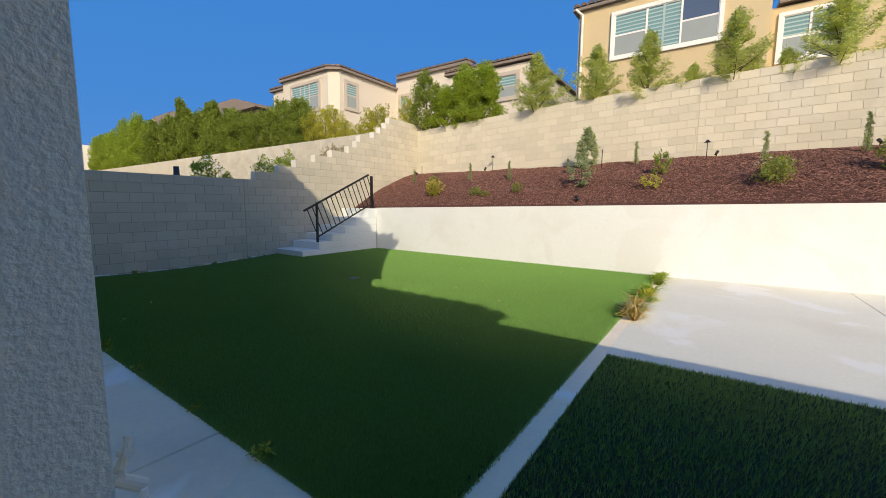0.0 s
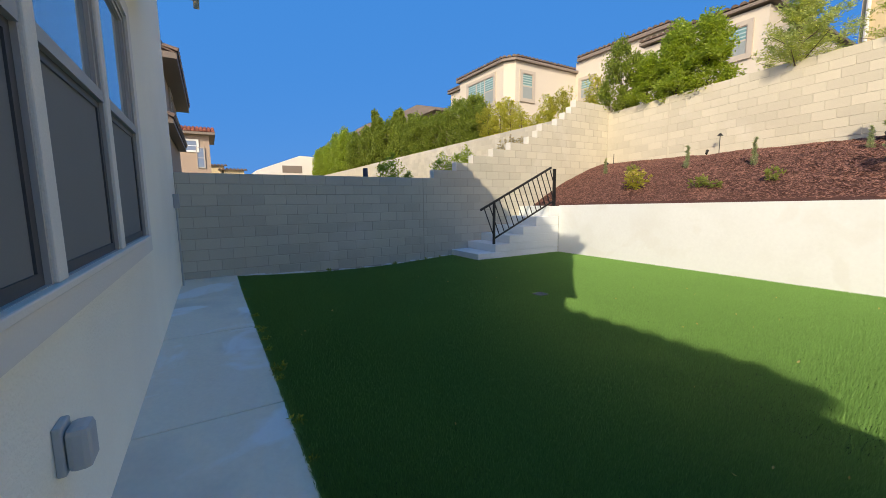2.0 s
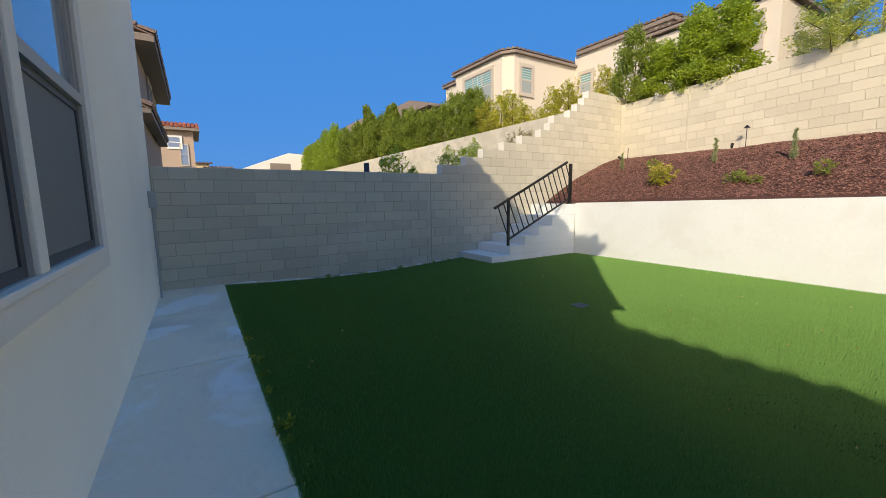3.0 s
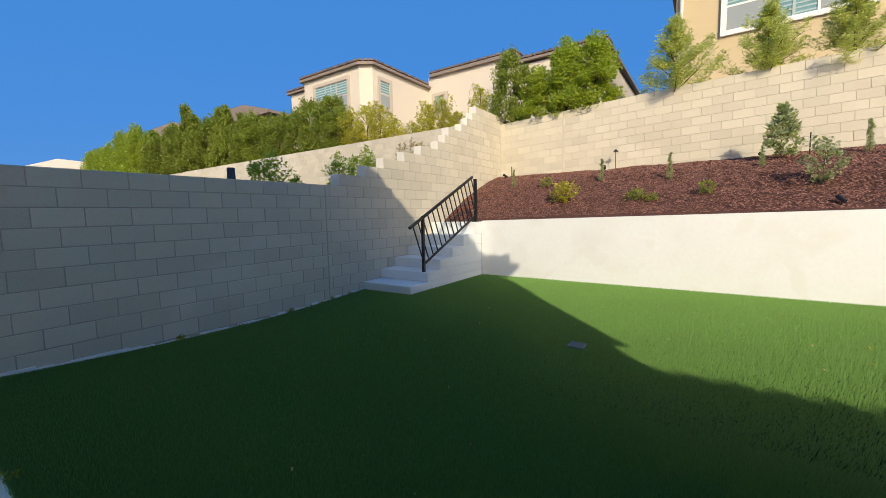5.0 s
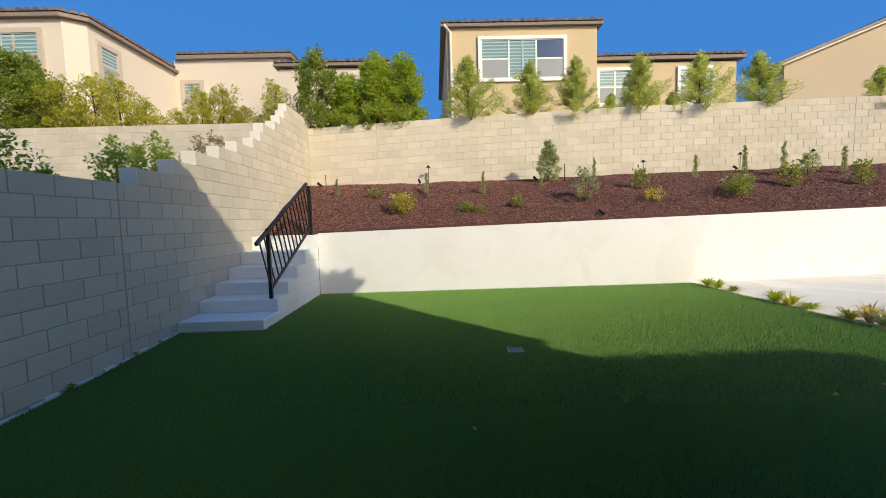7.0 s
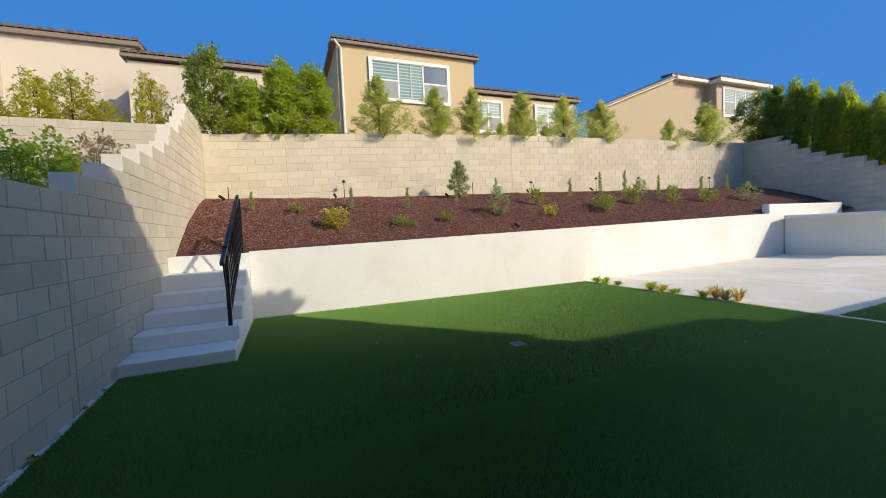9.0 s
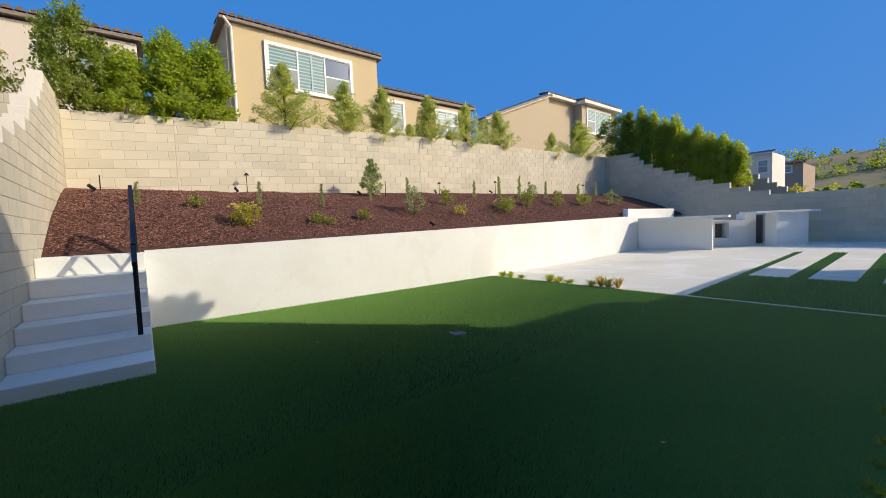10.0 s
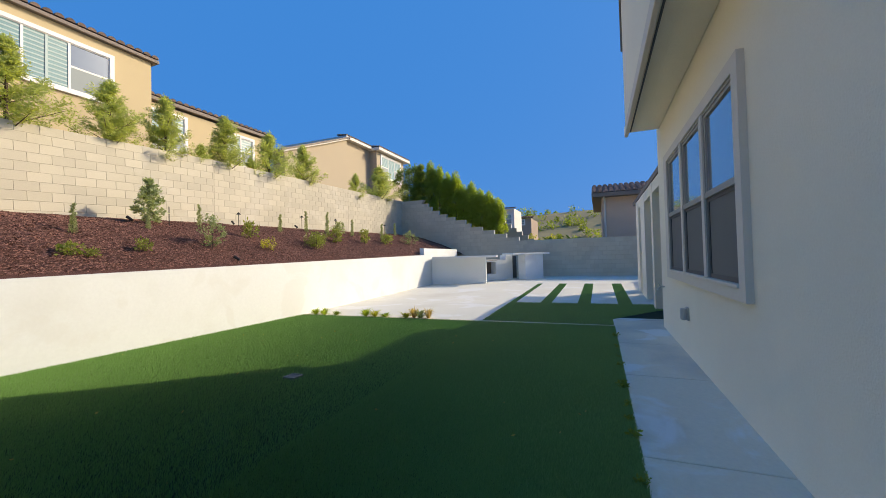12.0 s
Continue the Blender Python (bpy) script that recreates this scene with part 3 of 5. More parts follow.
# ---- far houses ----
def window(parent, at, turn, w, h, trim, trim_mat, panes=1, blind=M_TEAL, split=True, name="window", clear=()):
    """A window on a wall: at its middle, turned so that its face looks along -y turned by that angle."""
    m = pose(at[0] - parent.location.x, at[1] - parent.location.y, at[2] - parent.location.z, 0, 0, turn)
    W, H = w / 2, h / 2
    bm = boxes((-W - trim, -W, -0.06, 0.05, -H - trim, H + trim), (W, W + trim, -0.06, 0.05, -H - trim, H + trim),
               (-W, W, -0.06, 0.05, -H - trim, -H), (-W, W, -0.06, 0.05, H, H + trim))
    win = part(name, bm, trim_mat, parent)
    win.matrix_local = m
    pw = w / panes
    for k in range(panes):
        a, b = -W + k * pw, -W + (k + 1) * pw
        f = 0.032
        rows = [(a, a + f, -0.035, 0.02, -H, H), (b - f, b, -0.035, 0.02, -H, H), (a + f, b - f, -0.035, 0.02, -H, -H + f), (a + f, b - f, -0.035, 0.02, H - f, H)]
        if split and not (panes == 3 and k == 1):
            rows.append((a + f, b - f, -0.035, 0.02, -0.03, 0.03))
        part("sash", boxes(*rows), M_WHITEFRAME if trim_mat is M_WHITEFRAME else M_BEIGEFRAME, win)
        bare = blind is None or k in clear
        part("pane", boxes((a + f, b - f, -0.008, 0.0, -H + f, H - f)), (M_GLASS if blind is None else M_DIMGLASS) if bare else blind, win)
        if split and blind is not None and not (panes == 3 and k == 1):
            part("screen", boxes((a + f, b - f, -0.028, -0.022, -H + f, -0.03)), M_SASHSCREEN, win, "grey insect screen")
        if not bare:
            bm = bmesh.new()
            n = int(h / 0.13)
            for q in range(n):
                z = -H + f + (h - 2 * f) * (q + 0.5) / n
                box(bm, a + f, b - f, -0.016, -0.0085, z - 0.022, z + 0.022)
            tagged(part("blind", bm, M_BLIND, win), kind="stuff")
            if panes == 3 and k == 1:
                part("shutter_stile", boxes(((a + b) / 2 - 0.035, (a + b) / 2 + 0.035, -0.03, -0.0165, -H + f, H - f)), M_BLIND, win)
    return win


def block(parent, name, x0, x1, y0, y1, z0, z1, mat):
    return part(name, shift(boxes((x0, x1, y0, y1, z0, z1)), parent.location), mat, parent)


def eave(parent, x0, x1, y0, y1, z, thick=0.11):
    p = parent.location
    part("fascia", shift(boxes((x0, x1, y0, y1, z - thick, z)), p), M_FASCIA, parent)


def pipe(parent, pts, r=0.05, mat=None):
    bm = bmesh.new()
    for a, b in zip(pts, pts[1:]):
        rod(bm, Vector(a) - parent.location, Vector(b) - parent.location, r)
    part("downpipe", bm, mat or M_PALE, parent)


# ochre house above the bed
h = thing("ochre_house", "ochre stucco house with white window trim and tiled roof", "house", (-2, 17, 3.9))
block(h, "main_wall", -5.5, 0.52, 16.9, 26, 3.8, 8.94, M_YELLOW)
block(h, "wing_wall", 0.52, 6.75, 17.6, 26, 3.8, 7.75, M_YELLOW)
eave(h, -5.72, 0.72, 16.75, 26, 9.06)
tiles(h, (-5.72, 16.75, 9.08), (0.72, 16.75, 9.08), (0, 1, 0.14), rows=3)
eave(h, 0.73, 7.05, 17.45, 26, 7.96, 0.13)
tiles(h, (0.73, 17.45, 7.98), (7.05, 17.45, 7.98), (0, 1, 0.14), rows=3)
window(h, (-2.49, 16.88, 7.71), 0, 3.29, 1.5, 0.13, M_WHITEFRAME, 3, clear=(2,))
window(h, (1.55, 17.58, 6.75), 0, 1.35, 1.35, 0.12, M_WHITEFRAME, 2)
window(h, (5.0, 17.58, 6.75), 0, 1.35, 1.35, 0.12, M_WHITEFRAME, 2)
pipe(h, [(-5.6, 16.72, 9.0), (-5.35, 16.82, 8.75), (-5.35, 16.82, 4.0)])
# garage roof far behind
h = thing("gable_house", "tan stucco house with a sloping gable roof", "house", (14, 26, 3.9))
bm = bmesh.new()
prism(bm, [(14.6, 3.8), (22.8, 3.8), (22.8, 13.1), (14.6, 9.98)], "y", 24.05, 25.2)
part("gable_wall", shift(bm, h.location), M_GABLE, h)
bm = bmesh.new()
prism(bm, [(14.2, 9.80), (23.0, 13.16), (23.0, 13.28), (14.2, 9.92)], "y", 23.8, 25.4)
part("rake_board", shift(bm, h.location), M_PALE, h)
bm = bmesh.new()
prism(bm, [(14.0, 9.85), (23.0, 13.284), (23.0, 13.42), (14.0, 9.99)], "y", 23.7, 25.5)
part("roof_edge", shift(bm, h.location), M_FASCIA, h)
block(h, "recess_wall", 22.8, 27.2, 24.3, 32, 3.8, 13.1, M_GABLE)
block(h, "bay_wall", 27.2, 33.4, 23.4, 32, 3.8, 13.0, M_GABLE)
part("fascia", shift(boxes((22.4, 27.0, 23.8, 32, 13.12, 13.38), (27.01, 34.2, 22.9, 32, 13.02, 13.32)), h.location), M_PALE, h)
tiles(h, (22.4, 23.85, 13.40), (27.0, 23.85, 13.40), (0, 1, 0.14), 0.4, rows=3)
tiles(h, (27.01, 22.95, 13.34), (34.2, 22.95, 13.34), (0, 1, 0.14), 0.4, rows=3)
window(h, (30.3, 23.38, 11.5), 0, 4.3, 2.2, 0.2, M_WHITEFRAME, 3)
h = thing("shed_roof", "low tiled garden roof above the wall", "roof", (5.9, 14.0, 4.2))
part("post", shift(boxes((5.0, 5.15, 14.1, 14.25, 4.0, 4.62), (6.7, 6.85, 14.1, 14.25, 4.0, 4.62)), h.location), M_FASCIA, h)
part("beam", shift(boxes((4.9, 6.95, 14.0, 14.9, 4.6, 4.7)), h.location), M_FASCIA, h)
tiles(h, (4.9, 13.95, 4.73), (6.95, 13.95, 4.73), (0, 1, 0.2), rows=3)

# peach house
h = thing("peach_house", "pale peach stucco house with tiled roofs and beige trim", "house", (-18, 18, 3.8))
bm = bmesh.new()
prism(bm, [(-23.2, 15.2), (-18.9, 15.2), (-18.36, 15.58), (-18.36, 24), (-23.2, 24)], "z", 3.7, 8.72)
part("front_block", shift(bm, h.location), M_PEACH, h)
block(h, "left_block", -25.4, -23.2, 15.9, 24, 3.7, 8.62, M_PEACH)
block(h, "middle_block", -18.36, -12.95, 20.3, 27, 3.7, 9.34, M_PEACH)
block(h, "right_block", -12.6, -8.05, 18.0, 27, 3.7, 7.92, M_PEACH)
bm = bmesh.new()
prism(bm, [(-23.4, 15.02), (-18.83, 15.02), (-18.18, 15.48), (-18.18, 24), (-23.4, 24)], "z", 8.72, 8.85)
part("fascia", shift(bm, h.location), M_FASCIA, h)
eave(h, -25.6, -23.41, 15.72, 24, 8.74)
eave(h, -18.17, -12.75, 20.12, 27, 9.5, 0.17)
eave(h, -12.75, -7.85, 17.82, 27, 8.1)
tiles(h, (-23.4, 15.02, 8.87), (-18.83, 15.02, 8.87), (0, 1, 0.14), rows=3)
tiles(h, (-18.83, 15.02, 8.87), (-18.18, 15.48, 8.87), (-0.58, 0.82, 0.14), rows=2)
tiles(h, (-18.18, 15.48, 8.87), (-18.18, 20.1, 8.87), (-1, 0, 0.14), rows=3)
tiles(h, (-25.6, 15.72, 8.76), (-23.41, 15.72, 8.76), (0, 1, 0.14), rows=3)
tiles(h, (-18.17, 20.12, 9.52), (-12.75, 20.12, 9.52), (0, 1, 0.14), rows=3)
tiles(h, (-12.75, 17.82, 8.12), (-7.85, 17.82, 8.12), (0, 1, 0.14), rows=3)
window(h, (-20.97, 15.18, 7.5), 0, 2.5, 1.46, 0.17, M_BEIGEFRAME, 3)
window(h, (-18.34, 16.42, 7.47), 90, 0.74, 1.32, 0.17, M_BEIGEFRAME, 1)
window(h, (-17.56, 20.28, 7.7), 0, 0.74, 1.03, 0.17, M_BEIGEFRAME, 1)
window(h, (-9.15, 17.98, 6.95), 0, 1.0, 1.0, 0.17, M_BEIGEFRAME, 1)
block(h, "low_roof_edge", -18.2, -12.7, 18.6, 19.0, 4.9, 5.25, M_FASCIA)
block(h, "low_wall", -18.2, -12.7, 18.7, 20.2, 3.7, 4.9, M_PEACH)

# roofs over the hedge
for nm, x0, x1, y0, z in (("grey_roof_house", -38, -30, 17.5, 8.5), ("hip_roof_house", -54, -44, 18.5, 9.5)):
    h = thing(nm, "pale house with a dark eave behind the hedge", "house", ((x0 + x1) / 2, y0, 3.8))
    block(h, "wall", x0, x1, y0, y0 + 8, 3.7, z, M_TAN)
    bm = bmesh.new()
    prism(bm, [(x0 - 0.6, z), (x1 + 0.6, z), (x1 + 0.6, z + 0.2), (x1 - 2.5, z + 1.0), (x0 + 2.5, z + 1.0), (x0 - 0.6, z + 0.2)], "y", y0 - 0.6, y0 + 8)
    part("roof", shift(bm, h.location), M_FASCIA, h)

# houses past the side wall
h = thing("brown_house", "brown stucco two-storey neighbour house with dark eaves", "house", (-17, -2, 0))
block(h, "wall", -20.0, -14.2, -6, 0.10, -0.2, 4.85, M_TAN)
part("eave", shift(boxes((-20.4, -13.6, -6, 0.50, 4.85, 5.0)), h.location), M_FASCIA, h)
tiles(h, (-20.4, 0.52, 5.02), (-13.6, 0.52, 5.02), (0, -1, 0.33))
part("low_eave", shift(boxes((-19.2, -13.0, 0.102, 0.34, 3.2, 3.3)), h.location), M_FASCIA, h)
tiles(h, (-19.2, 0.34, 3.32), (-13.0, 0.34, 3.32), (0, -0.6, 0.33), rows=1)
window(h, (-17.0, 0.09, 4.0), 180, 1.0, 1.3, 0.15, M_BEIGEFRAME, 1)
h = thing("red_roof_house", "beige neighbour house with a red clay tile roof", "house", (-42, -3, 0))
block(h, "wall", -46, -40, -9, 1.3, -0.2, 6.9, M_TAN)
part("eave", shift(boxes((-46, -39.5, -9, 1.75, 6.85, 7.05)), h.location), M_FASCIA, h)
M_RED = material("red_clay_tile", (0.36, 0.12, 0.08), 0.85, 0.3, 12, 1.5, 0.3, per_island=0.5)
tiles(h, (-39.5, 1.75, 7.07), (-39.5, -6, 7.07), (-1, 0, 0.3), rows=6, mat=M_RED)
window(h, (-39.98, 0.02, 5.95), 90, 0.8, 0.8, 0.12, M_WHITEFRAME, 1, None)
window(h, (-39.98, 0.62, 5.0), 90, 0.5, 1.6, 0.05, M_BEIGEFRAME, 1, None)
h = thing("white_house", "distant white house with a low gable roof", "house", (-58, 9, 0))
bm = bmesh.new()
prism(bm, [(6.2, -0.2), (15.5, -0.2), (15.5, 7.0), (11.4, 7.2), (6.2, 5.2)], "x", -62, -55)
part("wall", shift(bm, h.location), M_PALE, h)
part("opening", shift(boxes((-55.0, -54.96, 9.2, 11.6, 5.0, 5.9)), h.location), M_FASCIA, h)
for y0, y1, z in ((2.6, 5.2, 5.5), (-1, 2.9, 6.0)):
    h = thing("distant_house", "small distant tan house with a tiled roof", "house", (-62, (y0 + y1) / 2, 0))
    block(h, "wall", -66, -60, y0, y1, -0.2, z, M_YELLOW)
    tiles(h, (-59.7, y0 - 0.4, z), (-59.7, y1 + 0.4, z), (-1, 0, 0.14), 0.4, rows=3)

# houses past the far wall
h = thing("terracotta_house", "tan stucco neighbour house with a brown tile roof", "house", (16, -2, 0))
M_ROSE = material("rose_tan_stucco", (0.66, 0.50, 0.39), 0.9, 0.06, 30, 0.4, 0.3)
M_CLAY = material("pinkish_clay_tile", (0.34, 0.23, 0.19), 0.85, 0.3, 12, 1.5, 0.3, per_island=0.6)
block(h, "wall", 14.0, 22, -9, 1.25, -0.2, 4.35, M_ROSE)
part("eave", shift(boxes((13.45, 22, -9, 1.75, 4.35, 4.55)), h.location), M_FASCIA, h)
tiles(h, (13.45, 1.75, 4.57), (13.45, -7, 4.57), (1, 0, 0.30), rows=7, mat=M_CLAY)
pipe(h, [(13.55, 1.15, 4.4), (13.93, 1.1, 4.1), (13.93, 1.1, 0.0)])
h = thing("distant_house", "distant white house beyond the far yards", "house", (52, 19, 0))
block(h, "wall", 50, 56, 13.3, 18.6, 0, 8.45, M_PALE)
tiles(h, (49.6, 18.9, 8.5), (49.6, 13.0, 8.5), (1, 0, 0.14), 0.4, rows=3)
window(h, (49.98, 14.15, 6.9), -90, 0.9, 1.4, 0.12, M_WHITEFRAME, 1)
h = thing("distant_house", "distant brown house below the hill", "house", (80, 18, 0))
block(h, "wall", 80, 90, 15.5, 20, 0, 9.6, M_TAN)
tiles(h, (79.5, 20.5, 9.65), (79.5, 15.0, 9.65), (1, 0, 0.3), 0.5, rows=5)
window(h, (79.97, 17.6, 8.8), -90, 1.1, 1.0, 0.2, M_WHITEFRAME, 1)


# ---- rail ----
rail = thing("handrail", "black iron stair railing with slanted bars", "railing", (-8.5, 6.35, 0.325))
def local(*p):
    return Vector(p) - rail.location
def bar(name, a, b, r, square=True):
    bm = bmesh.new()
    rod(bm, local(*a), local(*b), r, square=square)
    part(name, bm, M_IRON, rail)
RX = -8.47
bar("post", (RX, 6.36, 0.30), (RX, 6.36, 1.30), 0.032)
bar("post", (RX, 8.22, 1.13), (RX, 8.22, 2.05), 0.040)
bar("base_plate", (RX, 8.22, 1.15), (RX, 8.22, 1.165), 0.075)
def top_at(y):
    return 1.10 + (y - 5.99) * (2.08 - 1.10) / (8.10 - 5.99)
bar("top_rail", (RX, 5.99, 1.10), (RX, 8.10, 2.08), 0.030)
bar("bottom_rail", (RX, 6.36, top_at(6.36) - 0.82), (RX, 8.2, top_at(8.2) - 0.85), 0.022)
n = 15
for k in range(n):
    y = 6.08 + (8.05 - 6.08) * k / (n - 1)
    yb = y + 0.30
    zb = top_at(yb) - 0.83
    if yb > 8.2:
        f = (8.2 - y) / 0.30
        yb, zb = 8.2, top_at(y) - (top_at(y) - zb) * f
    bar("baluster", (RX, y, top_at(y)), (RX, yb, zb), 0.012)

# ---- patio kitchen ----
bar_counter = thing("bar_counter", "white plastered outdoor bar with an overhanging slab top", "bar", (6.5, 7.0, 0.15))
dirx, diry = Vector((0.775, -0.632, 0)).normalized(), Vector((0.632, 0.775, 0)).normalized()
def skew(bm, origin, dx, dy):
    m = Matrix(((dx.x, dy.x, 0, origin[0]), (dx.y, dy.y, 0, origin[1]), (0, 0, 1, 0), (0, 0, 0, 1)))
    bmesh.ops.transform(bm, matrix=m, verts=bm.verts[:])
    return bm
O, bar_x, bar_y = (6.72, 8.285), Vector((0.204, -0.979, 0)), Vector((0.979, 0.204, 0))
part("body", shift(skew(boxes((0.0, 2.36, 0, 0.33, 0.0, 1.275), bevel=0.012), O, bar_x, bar_y), bar_counter.location), M_WHITE, bar_counter)
part("slab_top", shift(skew(boxes((0.11, 2.85, -0.47, 0.42, 1.277, 1.36), bevel=0.012), O, bar_x, bar_y), bar_counter.location), M_WHITE, bar_counter)
bm = bmesh.new()
box(bm, 6.01, 10.1, BED_Y + 0.01, BED_Y + 0.22, -0.2, 1.73, 0.012)
solid("planter_wall_end", bm, M_WHITE, "raised end of the white plastered planter wall", "retaining wall", kind="structure")
grill = thing("grill_island", "white plastered barbecue island with open bays", "island", (9.5, 5.2, 0.2))
g = grill.location
def island(name, o, mat, *rows, bevel=0.0):
    part(name, shift(skew(boxes(*rows, bevel=bevel), o, dirx, diry), g), mat, grill)
PIER, BACK = (9.13, 4.64), (8.45, 6.32)
island("end_pier", PIER, M_WHITE, (0.0, 1.1, 0.0, 0.5, 0.1, 1.36), bevel=0.012)
island("high_top", PIER, M_WHITE, (-0.75, 1.45, -0.08, 0.75, 1.362, 1.44), bevel=0.01)
island("middle_pier", BACK, M_WHITE, (0.62, 1.55, 0.0, 0.45, 0.1, 1.15), (1.15, 1.55, 0.0, 0.45, 1.15, 1.36))
island("bay_wall", BACK, M_WHITE, (-0.6, 0.619, 0.0, 0.45, 0.1, 0.5), (-0.6, 0.05, 0.0, 0.45, 0.5, 1.05), (0.56, 0.619, 0.0, 0.45, 0.5, 1.05), (-0.6, 0.619, 0.0, 0.45, 1.05, 1.12))
# backs of bay and gap, coloured dark for the shade inside
island("bay_back", BACK, M_CAVITYSHADE, (0.05, 0.56, 0.38, 0.44, 0.5, 1.05))
island("gap_back", BACK, M_CAVITYSHADE, (1.56, 2.1, 0.38, 0.44, 0.1, 1.30))
island("low_top", BACK, M_CONCRETE, (-0.7, 0.61, -0.05, 0.5, 1.125, 1.17), bevel=0.008)
bm = boxes((9.0, 9.3, 4.65, 5.1, 0.21, 0.235), bevel=0.004)
bmesh.ops.rotate(bm, verts=bm.verts[:], cent=(9.15, 4.9, 0.21), matrix=Matrix.Rotation(0.35, 3, "Z"))
solid("loose_panel", bm, M_PALE, "loose white board lying against the island", "board")

# stepping slabs
for y0, y1 in ((3.55, 2.90), (2.62, 1.97), (1.66, 1.02), (0.70, 0.06)):
    bm = bmesh.new()
    prism(bm, [(1.62, rise(1.62) - 0.1), (6.95, rise(6.95) - 0.1), (6.95, rise(6.95) + 0.008), (1.62, rise(1.62) + 0.008)], "y", y1 + 0.05, y0 + 0.05)
    solid("stepping_slab", bm, M_PATIO, "long pale concrete stepping slab set in turf", "slab", "stepping slabs")

# ---- small fixtures ----
DR = 0.7
drain = thing("lawn_drain", "small square grey plastic drain grate in the turf", "drain", (-5.4, 4.75, 0))
part("rim", boxes((-0.11, 0.11, -0.11, -0.09, 0, 0.032), (-0.11, 0.11, 0.09, 0.11, 0, 0.032), (-0.11, -0.09, -0.09, 0.09, 0, 0.032), (0.09, 0.11, -0.09, 0.09, 0, 0.032)), M_DRAIN, drain)
for k in range(6):
    y = -0.078 + k * 0.031
    part("slat", boxes((-0.09, 0.09, y - 0.008, y + 0.008, 0.012, 0.028)), M_DRAIN, drain)
drain.scale = (DR, DR, 1)
# pan's dark colour carries the shade under the slats
part("pan", boxes((-0.09, 0.09, -0.09, 0.09, 0.0, 0.008)), M_CAVITYSHADE, drain)
outlet = thing("outdoor_outlet", "grey weatherproof outlet cover on the house wall", "outlet", (-3.22, HOUSE_Y, 0.545))
part("back_plate", boxes((-0.05, 0.05, 0.0, 0.025, -0.08, 0.085), bevel=0.006), M_GREYBOX, outlet)
part("bubble_cover", boxes((-0.052, 0.052, 0.0255, 0.09, -0.075, 0.07), bevel=0.02), M_GREYBOX, outlet, "translucent grey cover")
bib = thing("hose_bib", "cream painted hose tap on the house wall", "tap", (-1.36, HOUSE_Y, 0.74))
bib.scale = (0.85, 0.85, 0.85)
bm = bmesh.new()
rod(bm, (0, 0, 0), (0, 0.09, 0), 0.016, 0.014, 12)
rod(bm, (0, 0.07, 0.0), (0, 0.125, -0.05), 0.016, 0.017, 12)
part("spout", bm, M_CREAMBIB, bib)
bm = bmesh.new()
rod(bm, (0, 0.075, 0.0), (0, 0.095, 0.045), 0.010, 0.010, 10)
for a in range(4):
    rod(bm, (0, 0.097, 0.05), (0.033 * math.cos(a * math.pi / 2 + 0.4), 0.097 + 0.012 * math.sin(a * math.pi / 2), 0.05 + 0.033 * math.sin(a * math.pi / 2 + 0.4)), 0.007, 0.012, 8)
part("handle", bm, M_CREAMBIB, bib)
part("collar", boxes((-0.02, 0.02, 0.115, 0.13, -0.075, -0.048), bevel=0.004), M_WHITEFRAME, bib)
ebox = thing("junction_box", "grey electrical box with conduit on the house wall", "electric box", (-8.9, HOUSE_Y, 1.35))
part("box", boxes((-0.06, 0.06, 0.0, 0.08, -0.11, 0.11), bevel=0.008), M_GREYBOX, ebox)
bm = bmesh.new()
rod(bm, (0, 0.03, -0.11), (0, 0.03, -1.33), 0.012)
part("conduit", bm, M_GREYBOX, ebox)
umb = thing("folded_umbrella", "folded grey-blue patio umbrella in the next yard", "umbrella", (-10.2, 4.02, -0.22))
bm = bmesh.new()
rod(bm, (0, 0, 0), (0, 0, 2.2), 0.02)
part("pole", bm, M_GREYBOX, umb)
bm = bmesh.new()
for k in range(9):
    a = k * math.tau / 9
    rod(bm, (0.05 * math.cos(a), 0.05 * math.sin(a), 1.0), (0.035 * math.cos(a), 0.035 * math.sin(a), 2.28), 0.045, 0.02, 6)
part("canopy", bm, M_UMBRELLA, umb)


def path_light(at, height):
    t = thing("path_light", "slim black garden path light on a stake", "garden light", at, "path lights")
    bm = bmesh.new()
    rod(bm, (0, 0, -0.08), (0, 0, height), 0.008)
    part("stake", bm, M_IRON, t)
    bm = bmesh.new()
    rod(bm, (0, 0, height - 0.01), (0, 0, height + 0.05), 0.065, 0.015, 12)
    part("cap", bm, M_IRON, t)


def spot_light(at, turn):
    t = thing("spot_light", "small dark garden spotlight on a stake", "garden light", at, "spotlights")
    t.rotation_euler.z, t.scale = turn, (0.75, 0.75, 0.75)
    bm = bmesh.new()
    rod(bm, (0, 0, -0.08), (0, 0, 0.09), 0.012)
    part("stake", bm, M_IRON, t)
    bm = bmesh.new()
    rod(bm, (0, -0.07, 0.06), (0, 0.08, 0.16), 0.035, 0.045, 12)
    part("head", bm, M_IRON, t)


def on_bed(x, y, dz=0.0):
    return (x, y, bed(x, y) + dz)


